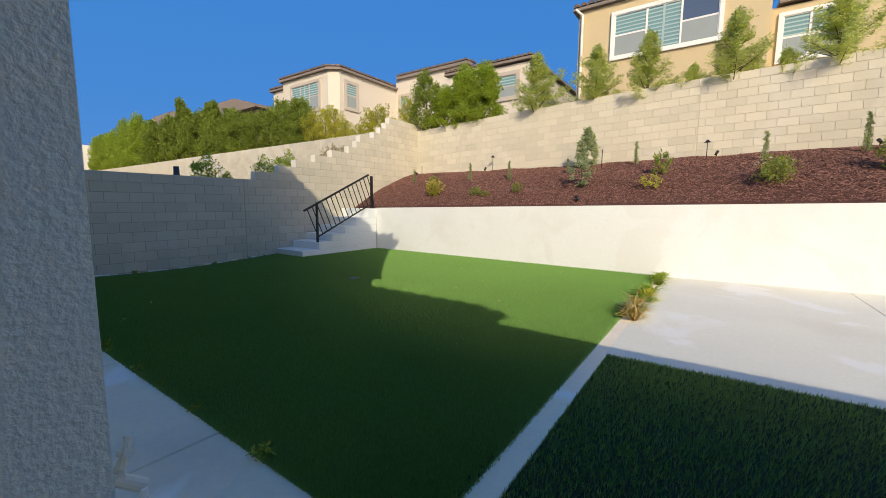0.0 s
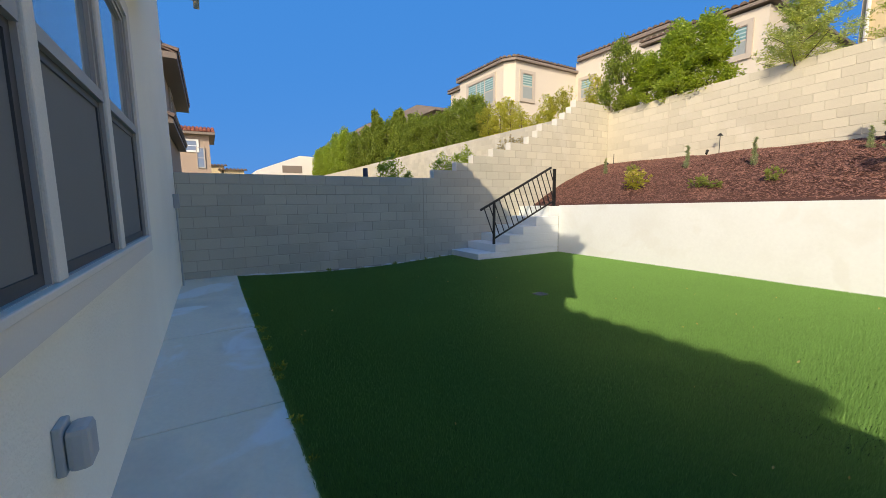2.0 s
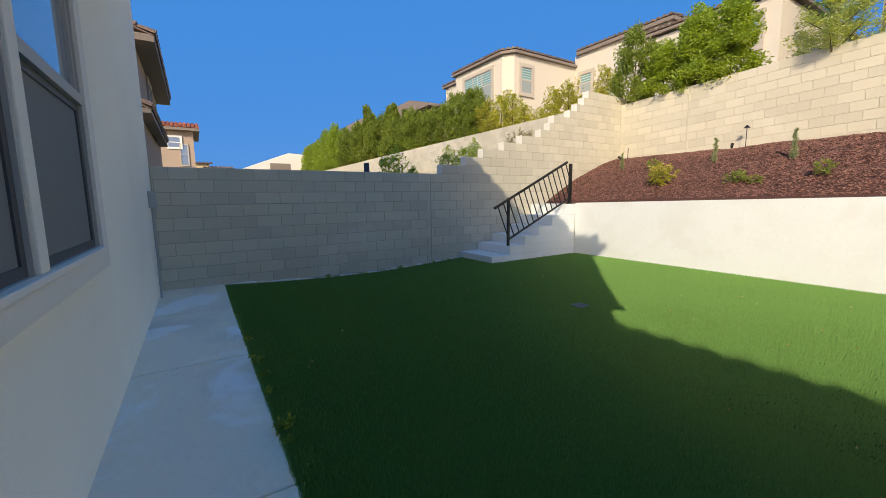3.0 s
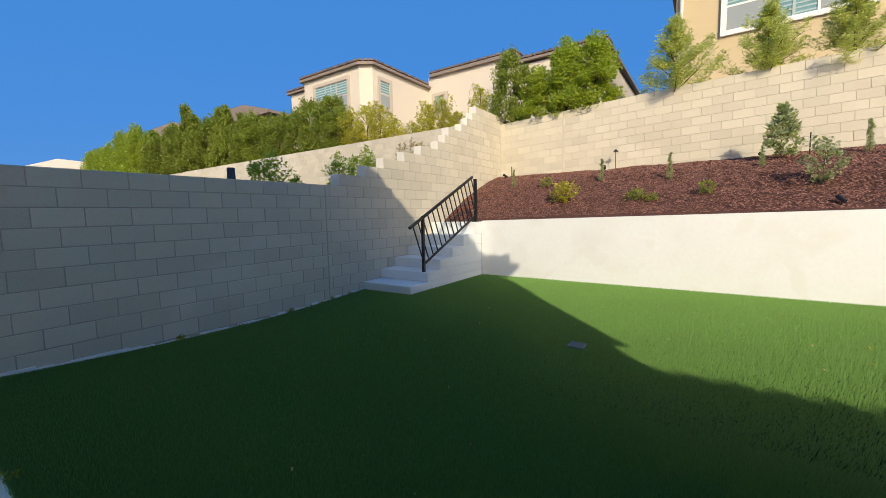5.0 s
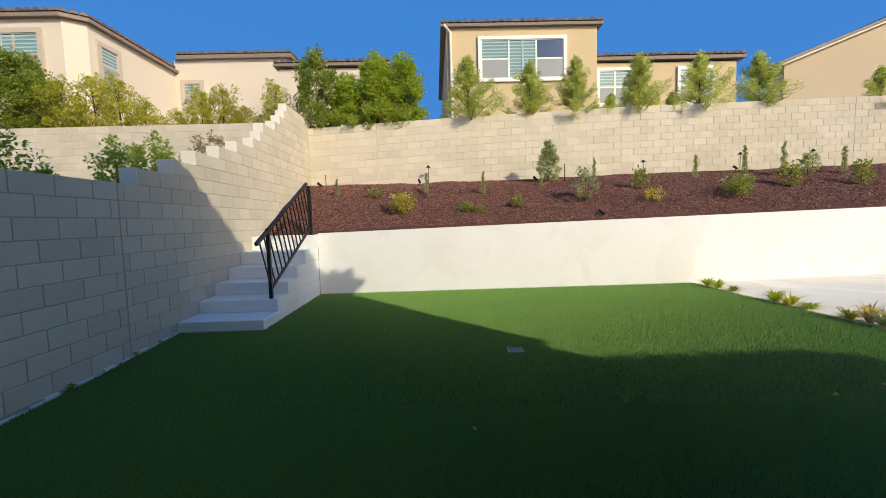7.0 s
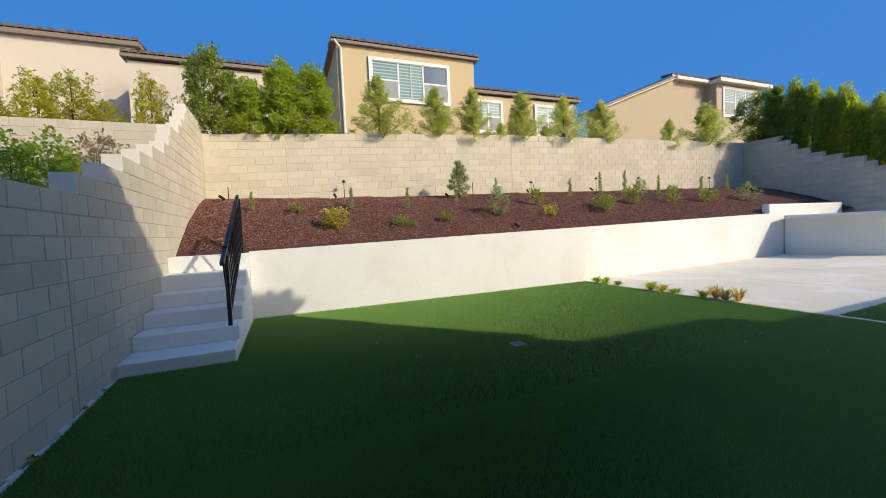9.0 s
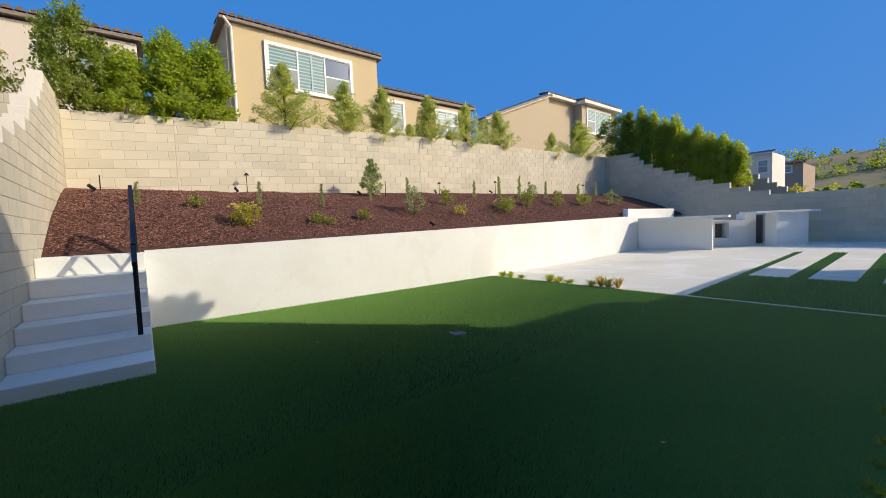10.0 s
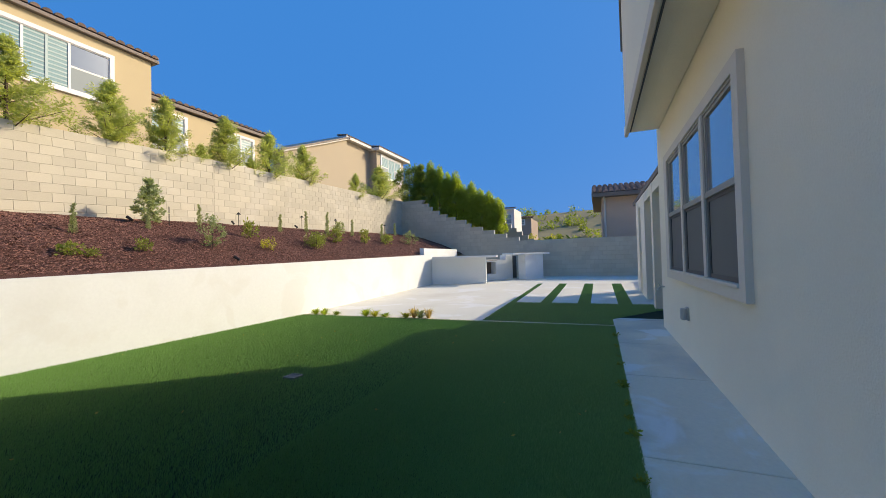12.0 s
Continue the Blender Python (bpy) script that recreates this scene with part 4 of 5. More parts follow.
for x, y, hh in ((-6.30, 11.35, 0.42), (-0.72, 11.06, 0.36), (1.8, 11.02, 0.48), (7.02, 10.79, 0.5), (3.9, 11.2, 0.45)):
    path_light(on_bed(x, y), hh)
for x, y, r in ((-9.05, 10.95, 2.2), (-6.54, 11.3, 0.3), (-0.54, 11.5, -0.3), (2.06, 11.5, 0.2), (-2.85, 8.62, 0.5), (9.1, 10.5, 0.4), (-3.55, 11.0, 0.4)):
    spot_light(on_bed(x, y), r)
for x, y, hh in ((-2.89, 10.72, 0.45), (-8.94, 11.12, 0.3)):
    bm = bmesh.new()
    rod(bm, (0, 0, -0.05), (0, 0, hh), 0.010)
    ob = solid("plant_stake", bm, M_IRON, "thin dark stake standing in the mulch", "stake", "plant stakes")
    ob.location = on_bed(x, y)


# ---- plants ----
def leaf_mesh(name, spots, size, long=2.2, seed=1, up=0.35, shape=4):
    """Many small leaves, each a folded diamond, round the spots (x, y, z, spread, count)."""
    rng = np.random.default_rng(seed)
    pts = []
    for x, y, z, s, c in spots:
        d = rng.normal(0, 1, (int(c), 3))
        d *= (rng.random((int(c), 1)) ** 0.45) * s / np.maximum(np.linalg.norm(d, axis=1, keepdims=True), 1e-6)
        pts.append(d + np.array((x, y, z)))
    p = np.concatenate(pts)
    n = len(p)
    d = rng.normal(0, 1, (n, 3))
    d[:, 2] = d[:, 2] * 0.6 + up * 1.5
    d /= np.linalg.norm(d, axis=1, keepdims=True)
    q = np.cross(d, rng.normal(0, 1, (n, 3)))
    q /= np.linalg.norm(q, axis=1, keepdims=True)
    k = np.cross(d, q)
    L = size * (0.65 + 0.7 * rng.random((n, 1)))
    W = L / long
    v = np.stack([p, p + d * L * 0.5 + q * W * 0.5 + k * W * 0.15, p + d * L, p + d * L * 0.5 - q * W * 0.5 + k * W * 0.15], axis=1).reshape(-1, 3)
    me = bpy.data.meshes.new(name)
    me.vertices.add(4 * n)
    me.vertices.foreach_set("co", v.ravel())
    me.loops.add(4 * n)
    me.loops.foreach_set("vertex_index", np.arange(4 * n, dtype=np.int32))
    me.polygons.add(n)
    me.polygons.foreach_set("loop_start", np.arange(0, 4 * n, 4, dtype=np.int32))
    me.update(calc_edges=True)
    return me


def bush(name, label, category, height, width, mat, leaf, count, seed, form="oval", group="", long=2.2, trunk=0.03, lean=0.25, clumps=26):
    """Trunk with limbs and a crown of leaf clumps."""
    rng = random.Random(seed)
    t = thing(name, label, category, (0, 0, 0), group)
    tips = []
    for k in range(clumps):
        u = (k + 0.5) / clumps
        z = height * (0.12 + 0.86 * u)
        if form == "feather":
            r = width / 2 * (1.0 - u) ** 0.9 * rng.uniform(0.6, 1.1) * (0.75 if u < 0.12 else 1)
        elif form == "cone":
            r = width / 2 * (1.02 - u) ** 0.75 * (1 if u > 0.12 else 0.7)
        elif form == "column":
            r = width / 2 * (1 - u ** 5) * (0.85 + 0.15 * math.sin(k * 2.1))
        else:
            r = width / 2 * math.sqrt(max(0.05, 1 - (2 * u - 0.95) ** 2))
        a = k * 2.39996 + rng.uniform(-0.5, 0.5)
        f = rng.uniform(0.35, 1.0)
        s = width * rng.uniform(0.10, 0.24) * (0.55 if form == "cone" and u > 0.8 else 1)
        tips.append((r * f * math.cos(a), r * f * math.sin(a), z + rng.uniform(-0.05, 0.05) * height, s))
    spots = []
    per = count / len(tips)
    for x, y, z, s in tips:
        c = per * rng.uniform(0.6, 1.4)
        if form == "feather":
            reach = math.hypot(x, y)
            for q in (0.2, 0.4, 0.58, 0.74, 0.88, 1.0):
                spots.append((x * q, y * q, z + 0.2 * reach - 0.6 * reach * (1 - q ** 1.5), 0.07 + 0.09 * min(1, reach), c * 0.17))
            spots.append((x * 1.05, y * 1.05, z + 0.2 * reach + 0.12, 0.07, c * 0.12))
        else:
            spots.append((x, y, z, s, c))
            if rng.random() < 0.35:
                spots.append((x * 1.18, y * 1.18, z + s * 0.9, s * 0.5, c * 0.3))
    bm = bmesh.new()
    rod(bm, (0, 0, -0.1), (0, 0, height * 0.55), trunk, trunk * 0.6, 7)
    rod(bm, (0, 0, height * 0.55), (0.02, 0, height * 0.95), trunk * 0.6, trunk * 0.15, 6)
    for x, y, z, s in tips[::2]:
        rod(bm, (0, 0, max(0.02, z - 0.3 * math.hypot(x, y) - 0.12 * height)), (x, y, z), trunk * 0.4, trunk * 0.1, 5)
    part("trunk", bm, M_BARK, t)
    part("crown", leaf_mesh("crown", spots, leaf, long, seed), mat, t)
    return t


def put(src, spots, used):
    """Copies of a plant at (x, y, z, turn, scale, tall)."""
    for k, (x, y, z, a, s, q) in enumerate(spots):
        ob = src if (k == 0 and not used) else copy_thing(src, pose(0, 0, 0))
        wide = 1.4 if ob.name.startswith("young_conifer") else 1.0
        ob.location, ob.rotation_euler, ob.scale = (x, y, z), (0, 0, a), (s * wide, s * wide, s * q)


rng = random.Random(5)
def spin():
    return rng.uniform(0, math.tau)

dark_a = bush("hedge_tree", "dense dark green hedge tree behind the wall", "tree", 2.6, 1.9, L_DARK, 0.11, 7500, 11, "oval", "hedge", clumps=34)
dark_b = bush("hedge_tree", "dense dark green hedge tree behind the wall", "tree", 2.6, 1.7, L_DARK, 0.115, 7500, 12, "cone", "hedge", clumps=34)
mid_a = bush("hedge_shrub", "fresh green upright hedge shrub behind the wall", "shrub", 2.2, 1.3, L_MID, 0.088, 10500, 13, "column", "hedge", clumps=52)
yel_a = bush("yellow_shrub", "loose yellow-green shrub above the wall", "shrub", 1.5, 1.2, L_YELLOW, 0.08, 2600, 14, "oval", "yellow shrubs", clumps=22)
fern_a = bush("young_conifer", "young feathery green conifer above the wall", "shrub", 1.8, 2.0, L_FERN, 0.066, 11000, 15, "feather", "young conifers", long=4.2, clumps=38)
fern_b = bush("young_conifer", "young feathery green conifer above the wall", "shrub", 1.8, 2.2, L_FERN, 0.066, 11000, 16, "feather", "young conifers", long=4.2, clumps=36)
fern_c = bush("young_conifer", "young round feathery conifer above the wall", "shrub", 1.7, 2.1, L_FERN, 0.066, 11000, 17, "feather", "young conifers", long=4.2, clumps=38)
# shrubs on the back wall
put(dark_a, [(-9.25, 11.77, 3.68, 0.3, 0.66, 1.25)], 0)
put(mid_a, [(-8.45, 11.79, 3.68, 1.0, 0.85, 0.82), (-7.65, 11.81, 3.73, 2.0, 0.95, 0.95), (-6.9, 11.83, 3.78, 4.0, 0.98, 0.88)], 0)
put(fern_b, [(-5.15, 11.88, 3.88, 0.4, 1.05, 0.95), (-2.15, 11.96, 3.98, 2.2, 0.9, 1.02)], 0)
put(fern_a, [(-3.45, 11.92, 3.93, 1.5, 0.9, 1.0), (-0.35, 12.01, 4.03, 3.0, 0.9, 1.05)], 0)
put(fern_c, [(1.4, 12.05, 4.08, 0.2, 0.95, 1.0), (3.15, 12.10, 4.13, 2.5, 0.95, 0.98), (9.1, 12.26, 4.28, 1.1, 1.35, 0.8), (-1.15, 11.98, 4.03, 1.1, 0.5, 0.8), (6.8, 12.20, 4.18, 4.1, 0.65, 1.05), (0.6, 12.03, 4.03, 2.1, 0.5, 0.8)], 0)
# hedge behind the neighbour's wall
put(dark_a, [(-18.2, 12.7, 3.75, spin(), 1.0, 1.05), (-19.7, 12.9, 3.75, spin(), 1.05, 1.05), (-21.2, 12.9, 3.75, spin(), 0.95, 1.0), (-17.4, 12.6, 3.75, spin(), 0.75, 1.0),
             (-22.5, 13.0, 3.75, spin(), 1.0, 1.0), (-23.8, 12.8, 3.75, spin(), 1.0, 1.08), (-25.0, 13.0, 3.75, spin(), 1.05, 1.02), (-29.6, 13.2, 3.75, spin(), 1.2, 1.15), (-33.4, 13.1, 3.75, spin(), 1.25, 1.1), (-36.6, 13.0, 3.75, spin(), 1.3, 1.0)], 1)
put(dark_b, [(x, 12.8 + 0.5 * rng.random(), 3.75, spin(), s, q) for x, s, q in ((-26.2, 1.15, 1.05), (-27.6, 1.1, 1.3), (-28.4, 1.2, 1.2), (-30.9, 1.25, 1.12), (-32.2, 1.3, 1.32), (-34.9, 1.2, 1.15), (-38.0, 1.3, 1.1))], 0)
put(mid_a, [(-39.6 - 1.5 * k, 13.0 + 0.4 * rng.random(), 3.75, spin(), 1.3 + 0.25 * rng.random(), 1.1 + 0.25 * rng.random()) for k in range(10)], 1)
put(yel_a, [(-16.6, 12.4, 3.8, spin(), 1.0, 1.15), (-15.7, 12.4, 3.8, spin(), 1.0, 1.2), (-15.0, 12.4, 3.8, spin(), 0.95, 1.2), (-14.3, 12.4, 3.8, spin(), 0.8, 0.95), (-13.4, 12.4, 3.8, spin(), 0.7, 0.8),
            (-12.7, 12.4, 3.8, spin(), 0.9, 1.0), (-12.1, 12.4, 3.8, spin(), 0.9, 1.05), (-11.5, 12.4, 3.8, spin(), 0.75, 0.8), (-10.6, 12.4, 3.8, spin(), 0.8, 1.25)], 0)
# hedge past the far wall
put(dark_a, [(12.2, 12.0, 4.3, spin(), 1.0, 0.95)], 1)
put(dark_b, [(12.1, 11.2, 4.1, spin(), 0.9, 1.1)], 1)
put(mid_a, [(12.0 + 0.25 * rng.random(), 10.55 - 0.50 * k, 3.73 - 0.182 * k, spin(), rng.uniform(0.66, 0.8), 1.72 - 0.07 * k + 0.16 * rng.random()) for k in range(9)], 1)
put(yel_a, [(18 + 2.2 * k, 9.5 - 1.1 * k + rng.random(), 0.3, spin(), 1.8, 0.95) for k in range(5)], 1)
spots = []
for k in range(150):
    a, d = rng.uniform(-0.25, 0.45), rng.uniform(85, 200)
    x, y = d * math.cos(a), d * math.sin(a)
    spots.append((x, y, land(x, y) + 0.5, rng.uniform(0.8, 2.6), 70))
tagged(solid("hillside_scrub", leaf_mesh("hillside_scrub", spots, 0.7, 1.6, 23), L_DARK, "dark green scrub scattered over the hillside", "scrub"), kind="stuff")
bm = bmesh.new()
prism(bm, [(5.0, -0.2), (12.24, -0.2), (12.24, 4.3), (10.6, 4.1), (9.5, 3.4), (5.8, 2.0), (5.0, 1.9)], "x", FAR_X + 0.202, 14.0)
solid("hedge_bank", bm, M_DIRT, "sloping soil bank under the far hedge", "soil bank", kind="structure")


def strap_plant(at, seed, stem, reach):
    """A bare stem with a rosette of broad strap leaves."""
    r = random.Random(seed)
    t = thing("strap_leaf_plant", "dark green broad-leaved plant behind the far wall", "plant", at, "strap plants")
    bm = bmesh.new()
    rod(bm, (0, 0, -0.1), (0, 0, stem), 0.07, 0.05, 8)
    part("stem", bm, M_BARK, t)
    for k in range(11):
        a, up = k * 2.4 + r.uniform(-0.3, 0.3), r.uniform(0.15, 1.1)
        d, e = Vector((math.cos(a), math.sin(a), 0)), Vector((-math.sin(a), math.cos(a), 0))
        bm = bmesh.new()
        rings = []
        for q in range(6):
            u = q / 5
            c = Vector((0, 0, stem)) + d * reach * u * (1.1 - 0.4 * up) + Vector((0, 0, reach * (up * u - 0.55 * u * u)))
            w = 0.085 * math.sin(0.35 + 2.75 * u)
            rings.append([bm.verts.new(c - e * w), bm.verts.new(c - Vector((0, 0, 0.02))), bm.verts.new(c + e * w)])
        for p, q in zip(rings, rings[1:]):
            bm.faces.new((p[0], p[1], q[1], q[0]))
            bm.faces.new((p[1], p[2], q[2], q[1]))
        part("leaf", bm, L_DARK, t)


for k, (y, z) in enumerate(((4.0, 1.9), (3.45, 1.85), (2.85, 2.0))):
    strap_plant((13.0, y, land(13.0, y)), 80 + k, z - land(13.0, y), 0.7)
# plants in the neighbour's raised bed
yard = bush("garden_shrub", "leafy green shrub behind the side wall", "shrub", 1.0, 0.9, L_MID, 0.06, 1700, 21, "oval", "garden shrubs", long=1.8, trunk=0.015, clumps=16)
put(yard, [(-10.3, 4.7, 1.35, spin(), 0.9, 1.0), (-10.2, 5.1, 1.3, spin(), 0.6, 1.0), (-10.2, 6.05, 1.55, spin(), 0.8, 1.0), (-10.2, 6.75, 1.7, spin(), 0.85, 1.0), (-10.2, 7.1, 1.75, spin(), 0.6, 1.0)], 0)
bronze = bush("bronze_shrub", "sparse bronze-leaved shrub behind the side wall", "shrub", 0.7, 0.6, L_BRONZE, 0.07, 260, 22, "oval", "garden shrubs", trunk=0.008, clumps=14)
put(bronze, [(-10.2, 7.95, 2.25, 0.4, 0.75, 1.0), (-10.3, 8.35, 2.35, 2.0, 0.9, 1.1), (-10.3, 8.75, 2.5, 4.0, 0.8, 1.0)], 0)
bm = bmesh.new()
prism(bm, [(3.0, -0.2), (11.5, -0.2), (11.5, 3.3), (8.0, 2.25), (6.5, 1.75), (3.0, 1.2)], "x", -12.0, WALL_X - 0.192)
solid("neighbour_bed", bm, M_DIRT, "sloping soil bed behind the side wall", "soil bed", kind="structure")

# ---- plants of the bed ----
def spike(seed):
    """A slim young upright conifer."""
    r = random.Random(seed)
    t = thing("slim_conifer", "slim young grey-green conifer planted in mulch", "plant", (0, 0, 0), "slim conifers")
    bm = bmesh.new()
    rod(bm, (0, 0, -0.05), (0, 0, 0.5), 0.008, 0.003, 6)
    part("stem", bm, M_BARK, t)
    spots = [(r.uniform(-0.02, 0.02), r.uniform(-0.02, 0.02), 0.04 + 0.52 * k / 11, 0.078 * (1.05 - 0.78 * k / 11), 90) for k in range(12)]
    part("foliage", leaf_mesh("foliage", spots, 0.045, 5, seed, up=1.2), L_GREY, t)
    return t


spike_a, spike_b = spike(31), spike(32)
put(spike_a, [(*on_bed(x, y), spin(), s * 0.85, q * 0.95) for x, y, s, q in ((-8.4, 10.04, 0.9, 0.95), (-5.04, 9.91, 1.0, 1.1), (1.74, 10.79, 1.2, 1.25), (4.0, 10.48, 1.2, 1.15), (-3.6, 10.3, 0.85, 0.9))], 0)
put(spike_b, [(*on_bed(x, y), spin(), s * 0.85, q * 0.95) for x, y, s, q in ((-6.34, 10.06, 1.0, 1.0), (0.27, 10.49, 1.1, 1.05), (2.44, 10.45, 1.3, 1.3), (5.35, 9.95, 1.3, 1.15), (-2.12, 10.77, 1.0, 1.15), (8.2, 10.9, 1.2, 1.1))], 0)


def blooms(t, n, height, width, mat, size, seed):
    r = random.Random(seed)
    for k in range(n):
        bm = bmesh.new()
        c = Vector((r.uniform(-0.5, 0.5) * width, r.uniform(-0.5, 0.5) * width, height * r.uniform(0.75, 1.05)))
        for ring, cnt, tip in ((0.35, 4, 0.8), (0.75, 6, 0.45)):
            for q in range(cnt):
                a = q * math.tau / cnt + ring
                d, e = Vector((math.cos(a), math.sin(a), 0)), Vector((-math.sin(a), math.cos(a), 0))
                vs = [bm.verts.new(c + p * size) for p in (d * 0.08, d * ring - e * 0.35 + Vector((0, 0, tip * 0.6)), d * (ring + 0.15) + Vector((0, 0, tip)), d * ring + e * 0.35 + Vector((0, 0, tip * 0.6)))]
                bm.faces.new(vs)
        part("bloom", bm, mat, t)


low = bush("low_plant", "small low green plant in the mulch", "plant", 0.22, 0.36, L_BED, 0.055, 260, 41, "oval", "low plants", trunk=0.006, clumps=12)
put(low, [(*on_bed(x, y), spin(), s, q) for x, y, s, q in ((-7.52, 9.9, 0.9, 1.0), (-5.5, 8.98, 1.0, 0.9), (-5.25, 8.95, 0.8, 0.7), (-4.42, 9.08, 0.8, 1.2), (-1.46, 9.83, 1.15, 1.6), (4.84, 9.46, 1.3, 1.3), (6.1, 10.0, 1.0, 1.0))], 0)
yel = bush("flowering_plant", "mounded yellow-green plant with pale flowers", "plant", 0.40, 0.52, L_YELLOW, 0.06, 520, 42, "oval", "", trunk=0.008, clumps=18)
yel.location = on_bed(-6.85, 8.99)
blooms(yel, 22, 0.40, 0.5, M_YELLOWP, 0.045, 1)
yel2 = bush("low_plant", "small yellow-green clump in the mulch", "plant", 0.27, 0.40, L_YELLOW, 0.05, 260, 43, "oval", "low plants", trunk=0.006, clumps=12)
yel2.location = on_bed(-1.53, 9.1)
blooms(yel2, 3, 0.27, 0.25, M_CREAMP, 0.022, 2)


def rose(at, seed, height, width, mat, n, flower):
    t = bush("rose_bush", "leggy green rose bush with a few blooms", "plant", height, width, mat, 0.06, 420, seed, "oval", "rose bushes", long=1.7, trunk=0.009, clumps=16)
    t.location = at
    blooms(t, n, height, width * 0.8, flower, 0.035, seed)


rose(on_bed(-2.95, 9.22), 51, 0.66, 0.5, L_GREY, 1, M_CREAMP)
rose(on_bed(1.87, 9.63), 52, 0.5, 0.46, L_BED, 2, M_PINK)
rose(on_bed(3.35, 9.5), 53, 0.5, 0.46, L_BED, 2, M_CREAMP)
rose(on_bed(2.9, 10.3), 55, 0.5, 0.42, L_GREY, 2, M_PINK)
rose(on_bed(6.96, 9.5), 54, 0.55, 0.7, L_GREY, 2, M_CREAMP)
fl = bush("flowering_plant", "round green bush with pale pink flowers", "plant", 0.38, 0.68, L_BED, 0.055, 1000, 44, "oval", "", trunk=0.01, clumps=22)
fl.location = on_bed(0.36, 9.2)
blooms(fl, 9, 0.38, 0.6, M_CREAMP, 0.038, 3)
tall = bush("tall_shrub", "young upright shrub with grey-green leaves by the wall", "shrub", 1.0, 0.62, L_GREY, 0.085, 1300, 45, "cone", "", trunk=0.012, clumps=24)
tall.location = on_bed(-3.28, 10.79)

# weeds at the lawn's edges
weed = bush("weed", "small green weed in the lawn edge", "weed", 0.09, 0.16, L_DARK, 0.05, 60, 61, "oval", "edge weeds", trunk=0.003, clumps=7)
spots = [(-2.2, 1.27), (-2.95, 1.275), (-3.5, 1.28), (-3.9, 1.28), (-4.55, 1.28), (-4.7, 1.29), (-5.2, 1.28), (-5.5, 1.29), (-5.8, 1.28), (-6.4, 1.28), (-7.3, 1.28), (-8.0, 1.28),
         (-9.40, 4.35), (-9.40, 4.9), (-9.41, 5.12), (-9.41, 3.6), (-9.42, 2.9), (-9.41, 5.5)]
put(weed, [(x, y, 0.01 + float(dip(x, y)), spin(), rng.uniform(0.3, 0.65), rng.uniform(0.8, 1.2)) for x, y in spots], 0)


def tuft(at, seed, height, width, mat, n):
    """A tuft of strap leaves."""
    r = np.random.default_rng(seed)
    t = thing("weed_tuft", "spreading weed tuft on the patio edge", "weed", at, "patio weeds")
    vs, fs = [], []
    for k in range(n):
        a, l = r.random() * math.tau, height * (0.25 + 0.75 * r.random())
        out = width * (0.2 + 0.6 * r.random())
        d, e = np.array((math.cos(a), math.sin(a), 0)), np.array((-math.sin(a), math.cos(a), 0)) * (0.006 + 0.008 * r.random())
        b = d * 0.03 * r.random()
        m, q = b + d * out * 0.45 + np.array((0, 0, l * 0.7)), b + d * out + np.array((0, 0, l * (0.4 + 0.6 * r.random())))
        i = len(vs)
        vs += [b - e * 0.4, b + e * 0.4, m + e, m - e, q]
        fs += [(i, i + 1, i + 2, i + 3), (i + 3, i + 2, i + 4)]
    part("leaves", from_arrays("leaves", [tuple(v) for v in vs], fs), mat, t)


for k, (x, y, hh, w, mat) in enumerate(((-1.15, 8.0, 0.2, 0.34, L_MID), (-1.17, 7.72, 0.22, 0.36, L_MID), (-1.12, 7.4, 0.13, 0.26, L_DARK), (-1.15, 6.56, 0.24, 0.4, L_MID), (-1.16, 6.3, 0.2, 0.36, L_YELLOW),
                                        (-1.12, 6.06, 0.14, 0.3, L_MID), (-1.16, 5.5, 0.2, 0.36, L_YELLOW), (-1.12, 5.32, 0.34, 0.34, L_DRY), (-1.13, 5.16, 0.26, 0.36, L_GREY), (-1.1, 4.98, 0.3, 0.3, L_DRY))):
    tuft((x, y, 0.01), 70 + k, hh * 0.9, w * 0.9, mat, 80)

# a few dry leaves on the turf
lit = leaf_mesh("fallen_leaves", [(rng.uniform(-7.9, -1.6), rng.uniform(1.6, 8.0), 0.035, 0.015, 1) for k in range(46)], 0.03, 2.0, 77, up=0)
tagged(solid("fallen_leaves", lit, L_DRY, "scattered small dry leaves on the turf", "leaves"), kind="stuff")


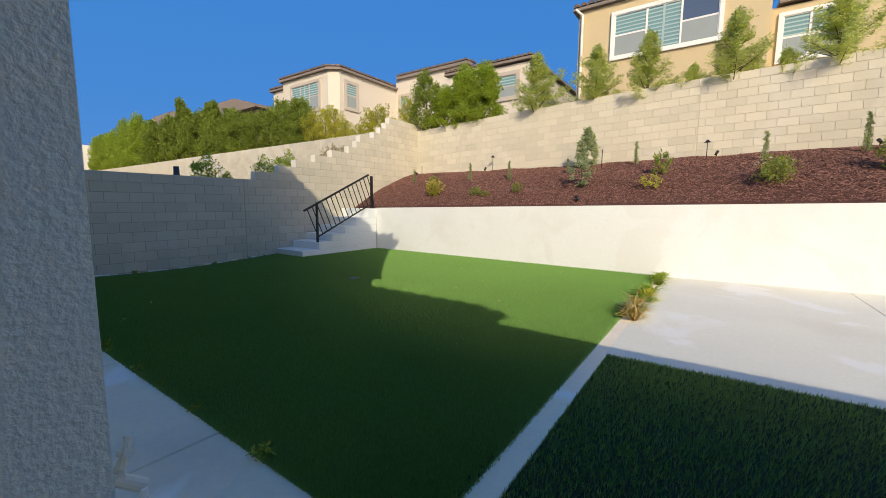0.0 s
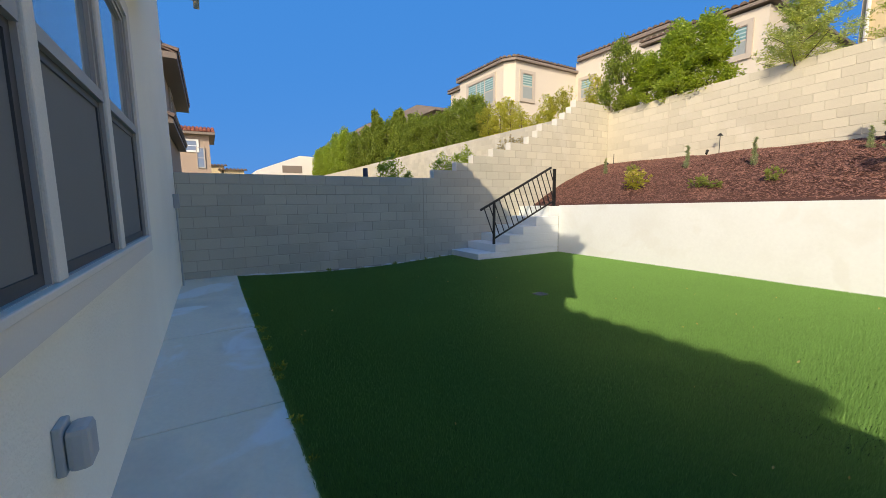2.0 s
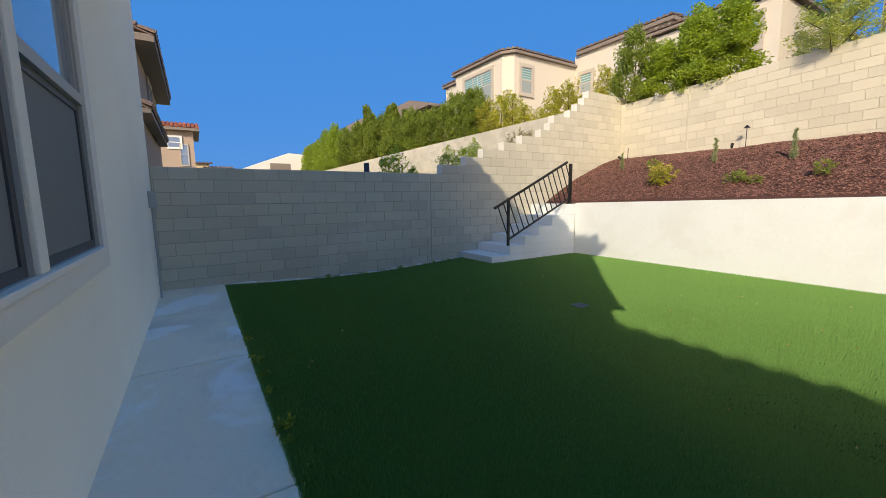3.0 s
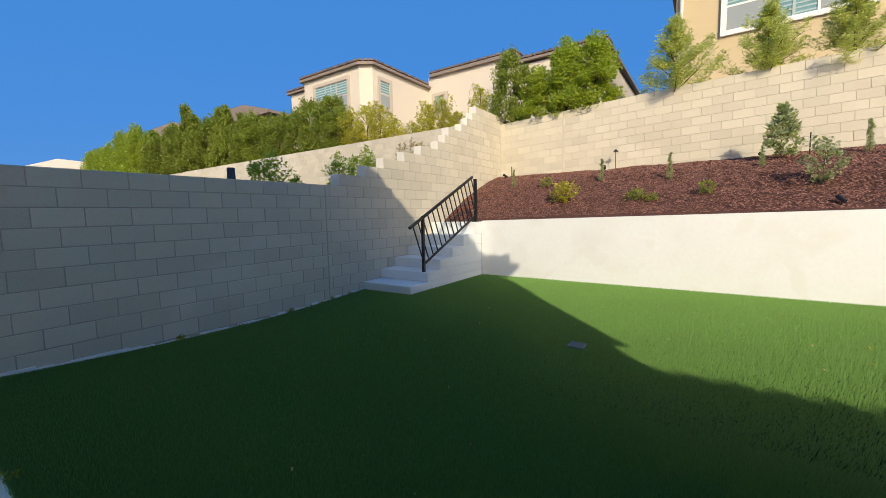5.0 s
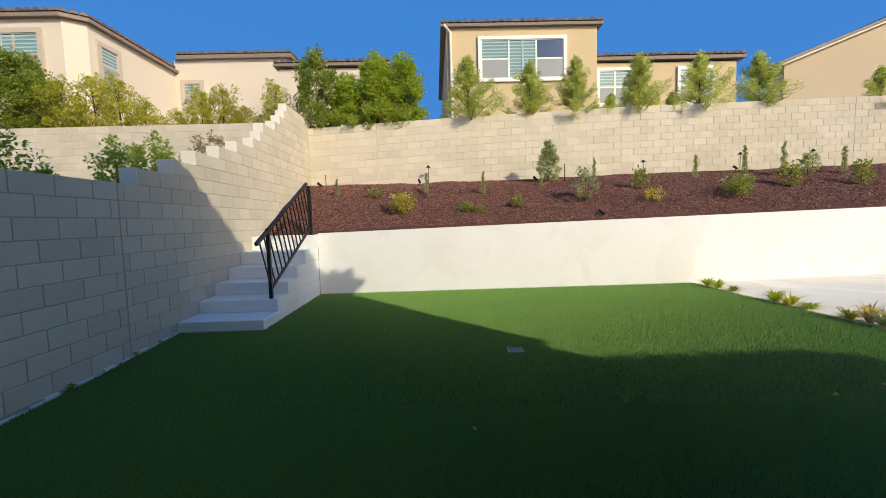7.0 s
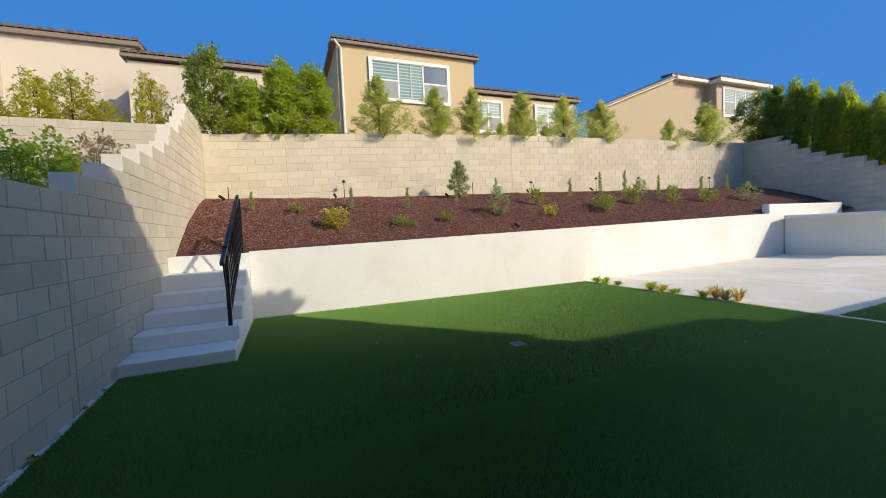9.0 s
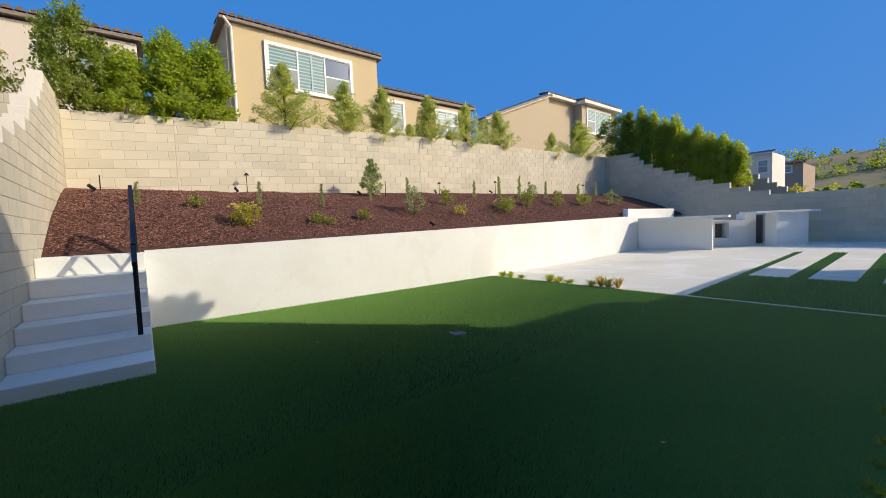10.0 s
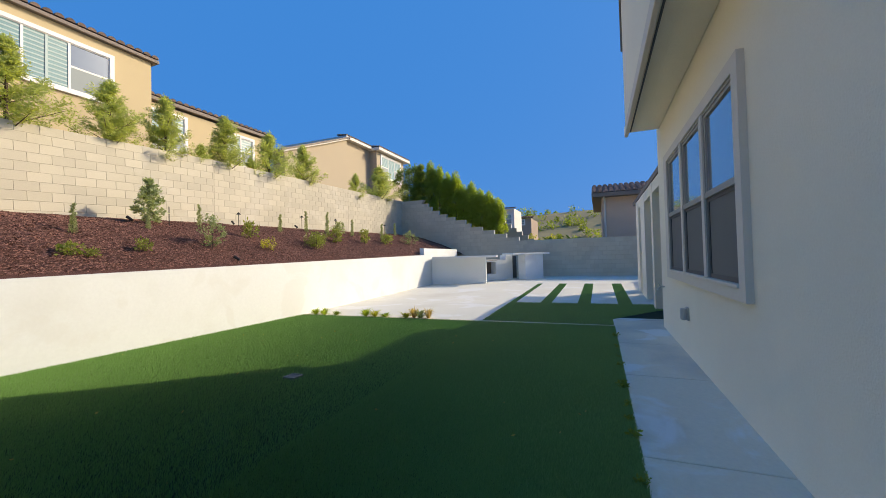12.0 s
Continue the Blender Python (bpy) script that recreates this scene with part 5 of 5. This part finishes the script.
# ---- turf blades ----
def turf(name, x0, x1, y0, y1, n, seed, lift, keep=None):
    r = np.random.default_rng(seed)
    x, y = r.uniform(x0, x1, n), r.uniform(y0, y1, n)
    if keep is not None:
        k = keep(x, y)
        x, y = x[k], y[k]
    n = len(x)
    z = np.maximum(0, lift * (x + 1.2)) + dip(x, y)
    a = r.uniform(0, math.tau, n)
    lean = np.stack([np.cos(a), np.sin(a)], 1) * (r.random((n, 1)) * 0.014) + np.array((0.006, -0.004))
    h = 0.026 + 0.014 * r.random(n)
    w = 0.0022 + 0.0018 * r.random(n)
    b = math.atan2(SUN.y, SUN.x) + math.pi / 2 + r.normal(0, 0.35, n)   # lay of the pile, turned face-on to the sun to brighten lit turf
    p = np.stack([x, y, z], 1)
    e = np.stack([np.cos(b) * w, np.sin(b) * w, np.zeros(n)], 1)
    tip = p + np.concatenate([lean, h[:, None]], 1)
    v = np.stack([p - e, p + e, tip], 1).reshape(-1, 3)
    me = bpy.data.meshes.new(name)
    me.vertices.add(3 * n)
    me.vertices.foreach_set("co", v.ravel())
    me.loops.add(3 * n)
    me.loops.foreach_set("vertex_index", np.arange(3 * n, dtype=np.int32))
    me.polygons.add(n)
    me.polygons.foreach_set("loop_start", np.arange(0, 3 * n, 3, dtype=np.int32))
    me.update(calc_edges=True)
    return tagged(solid(name, me, M_BLADE, "short green artificial turf blades", "turf"), kind="stuff")


turf("turf_blades", WALL_X + 0.02, CURB_X0 + 0.015, LAWN_Y - 0.01, BED_Y, 1100000, 91, 0.0,
     lambda x, y: ~((x < -8.37) & (y > 5.85)) & ~((np.abs(x + 5.4) < 0.075) & (np.abs(y - 4.75) < 0.075)))
turf("near_turf_blades", WALL_X + 0.02, CURB_X0 - 0.05, LAWN_Y - 0.01, 3.6, 560000, 93, 0.0)
turf("side_turf_blades", CURB_X1, 6.98, -0.6, 3.76, 215000, 92, 0.02,
     lambda x, y: ~((x > 1.62) & (((y > 2.95) & (y < 3.6)) | ((y > 2.02) & (y < 2.67)) | ((y > 1.07) & (y < 1.71)) | ((y > 0.11) & (y < 0.75)))) & ~((y < LAWN_Y) & (x < 0.85 - (y - 0.2) * 1.22)))

# ---- bark chips ----
r = np.random.default_rng(95)
n = 110000
cx = r.uniform(WALL_X + 0.02, 10.5, n)
u = r.random(n)
cy = BED_Y + 0.22 + u * (11.5 + 0.027 * (cx + 9.48) - BED_Y - 0.26)
vs, fs = [], []
for k in range(n):
    x, y = float(cx[k]), float(cy[k])
    z = bed(x, y) + 0.006
    a, tilt = r.random() * math.tau, (r.random() - 0.5) * 0.9
    l, w = 0.010 + 0.026 * r.random(), 0.0035 + 0.006 * r.random()
    dx, dy = math.cos(a), math.sin(a)
    i = len(vs)
    vs += [(x - dx * l - dy * w, y - dy * l + dx * w, z - tilt * l), (x - dx * l + dy * w, y - dy * l - dx * w, z - tilt * l), (x + dx * l + dy * w, y + dy * l - dx * w, z + tilt * l), (x + dx * l - dy * w, y + dy * l + dx * w, z + tilt * l), (x, y, z + 0.008)]
    fs += [(i, i + 1, i + 4), (i + 1, i + 2, i + 4), (i + 2, i + 3, i + 4), (i + 3, i, i + 4)]
tagged(solid("bark_chips", from_arrays("bark_chips", vs, fs), M_CHIP, "dark red-brown shredded bark chips on the bed", "mulch"), kind="stuff")

# ---- lay the blocks ----
for wall, m, l in blocks_to_lay:
    ob = new("block", plate(l, CH - 0.008, 0.02))
    ob.parent = wall
    ob.matrix_local = m
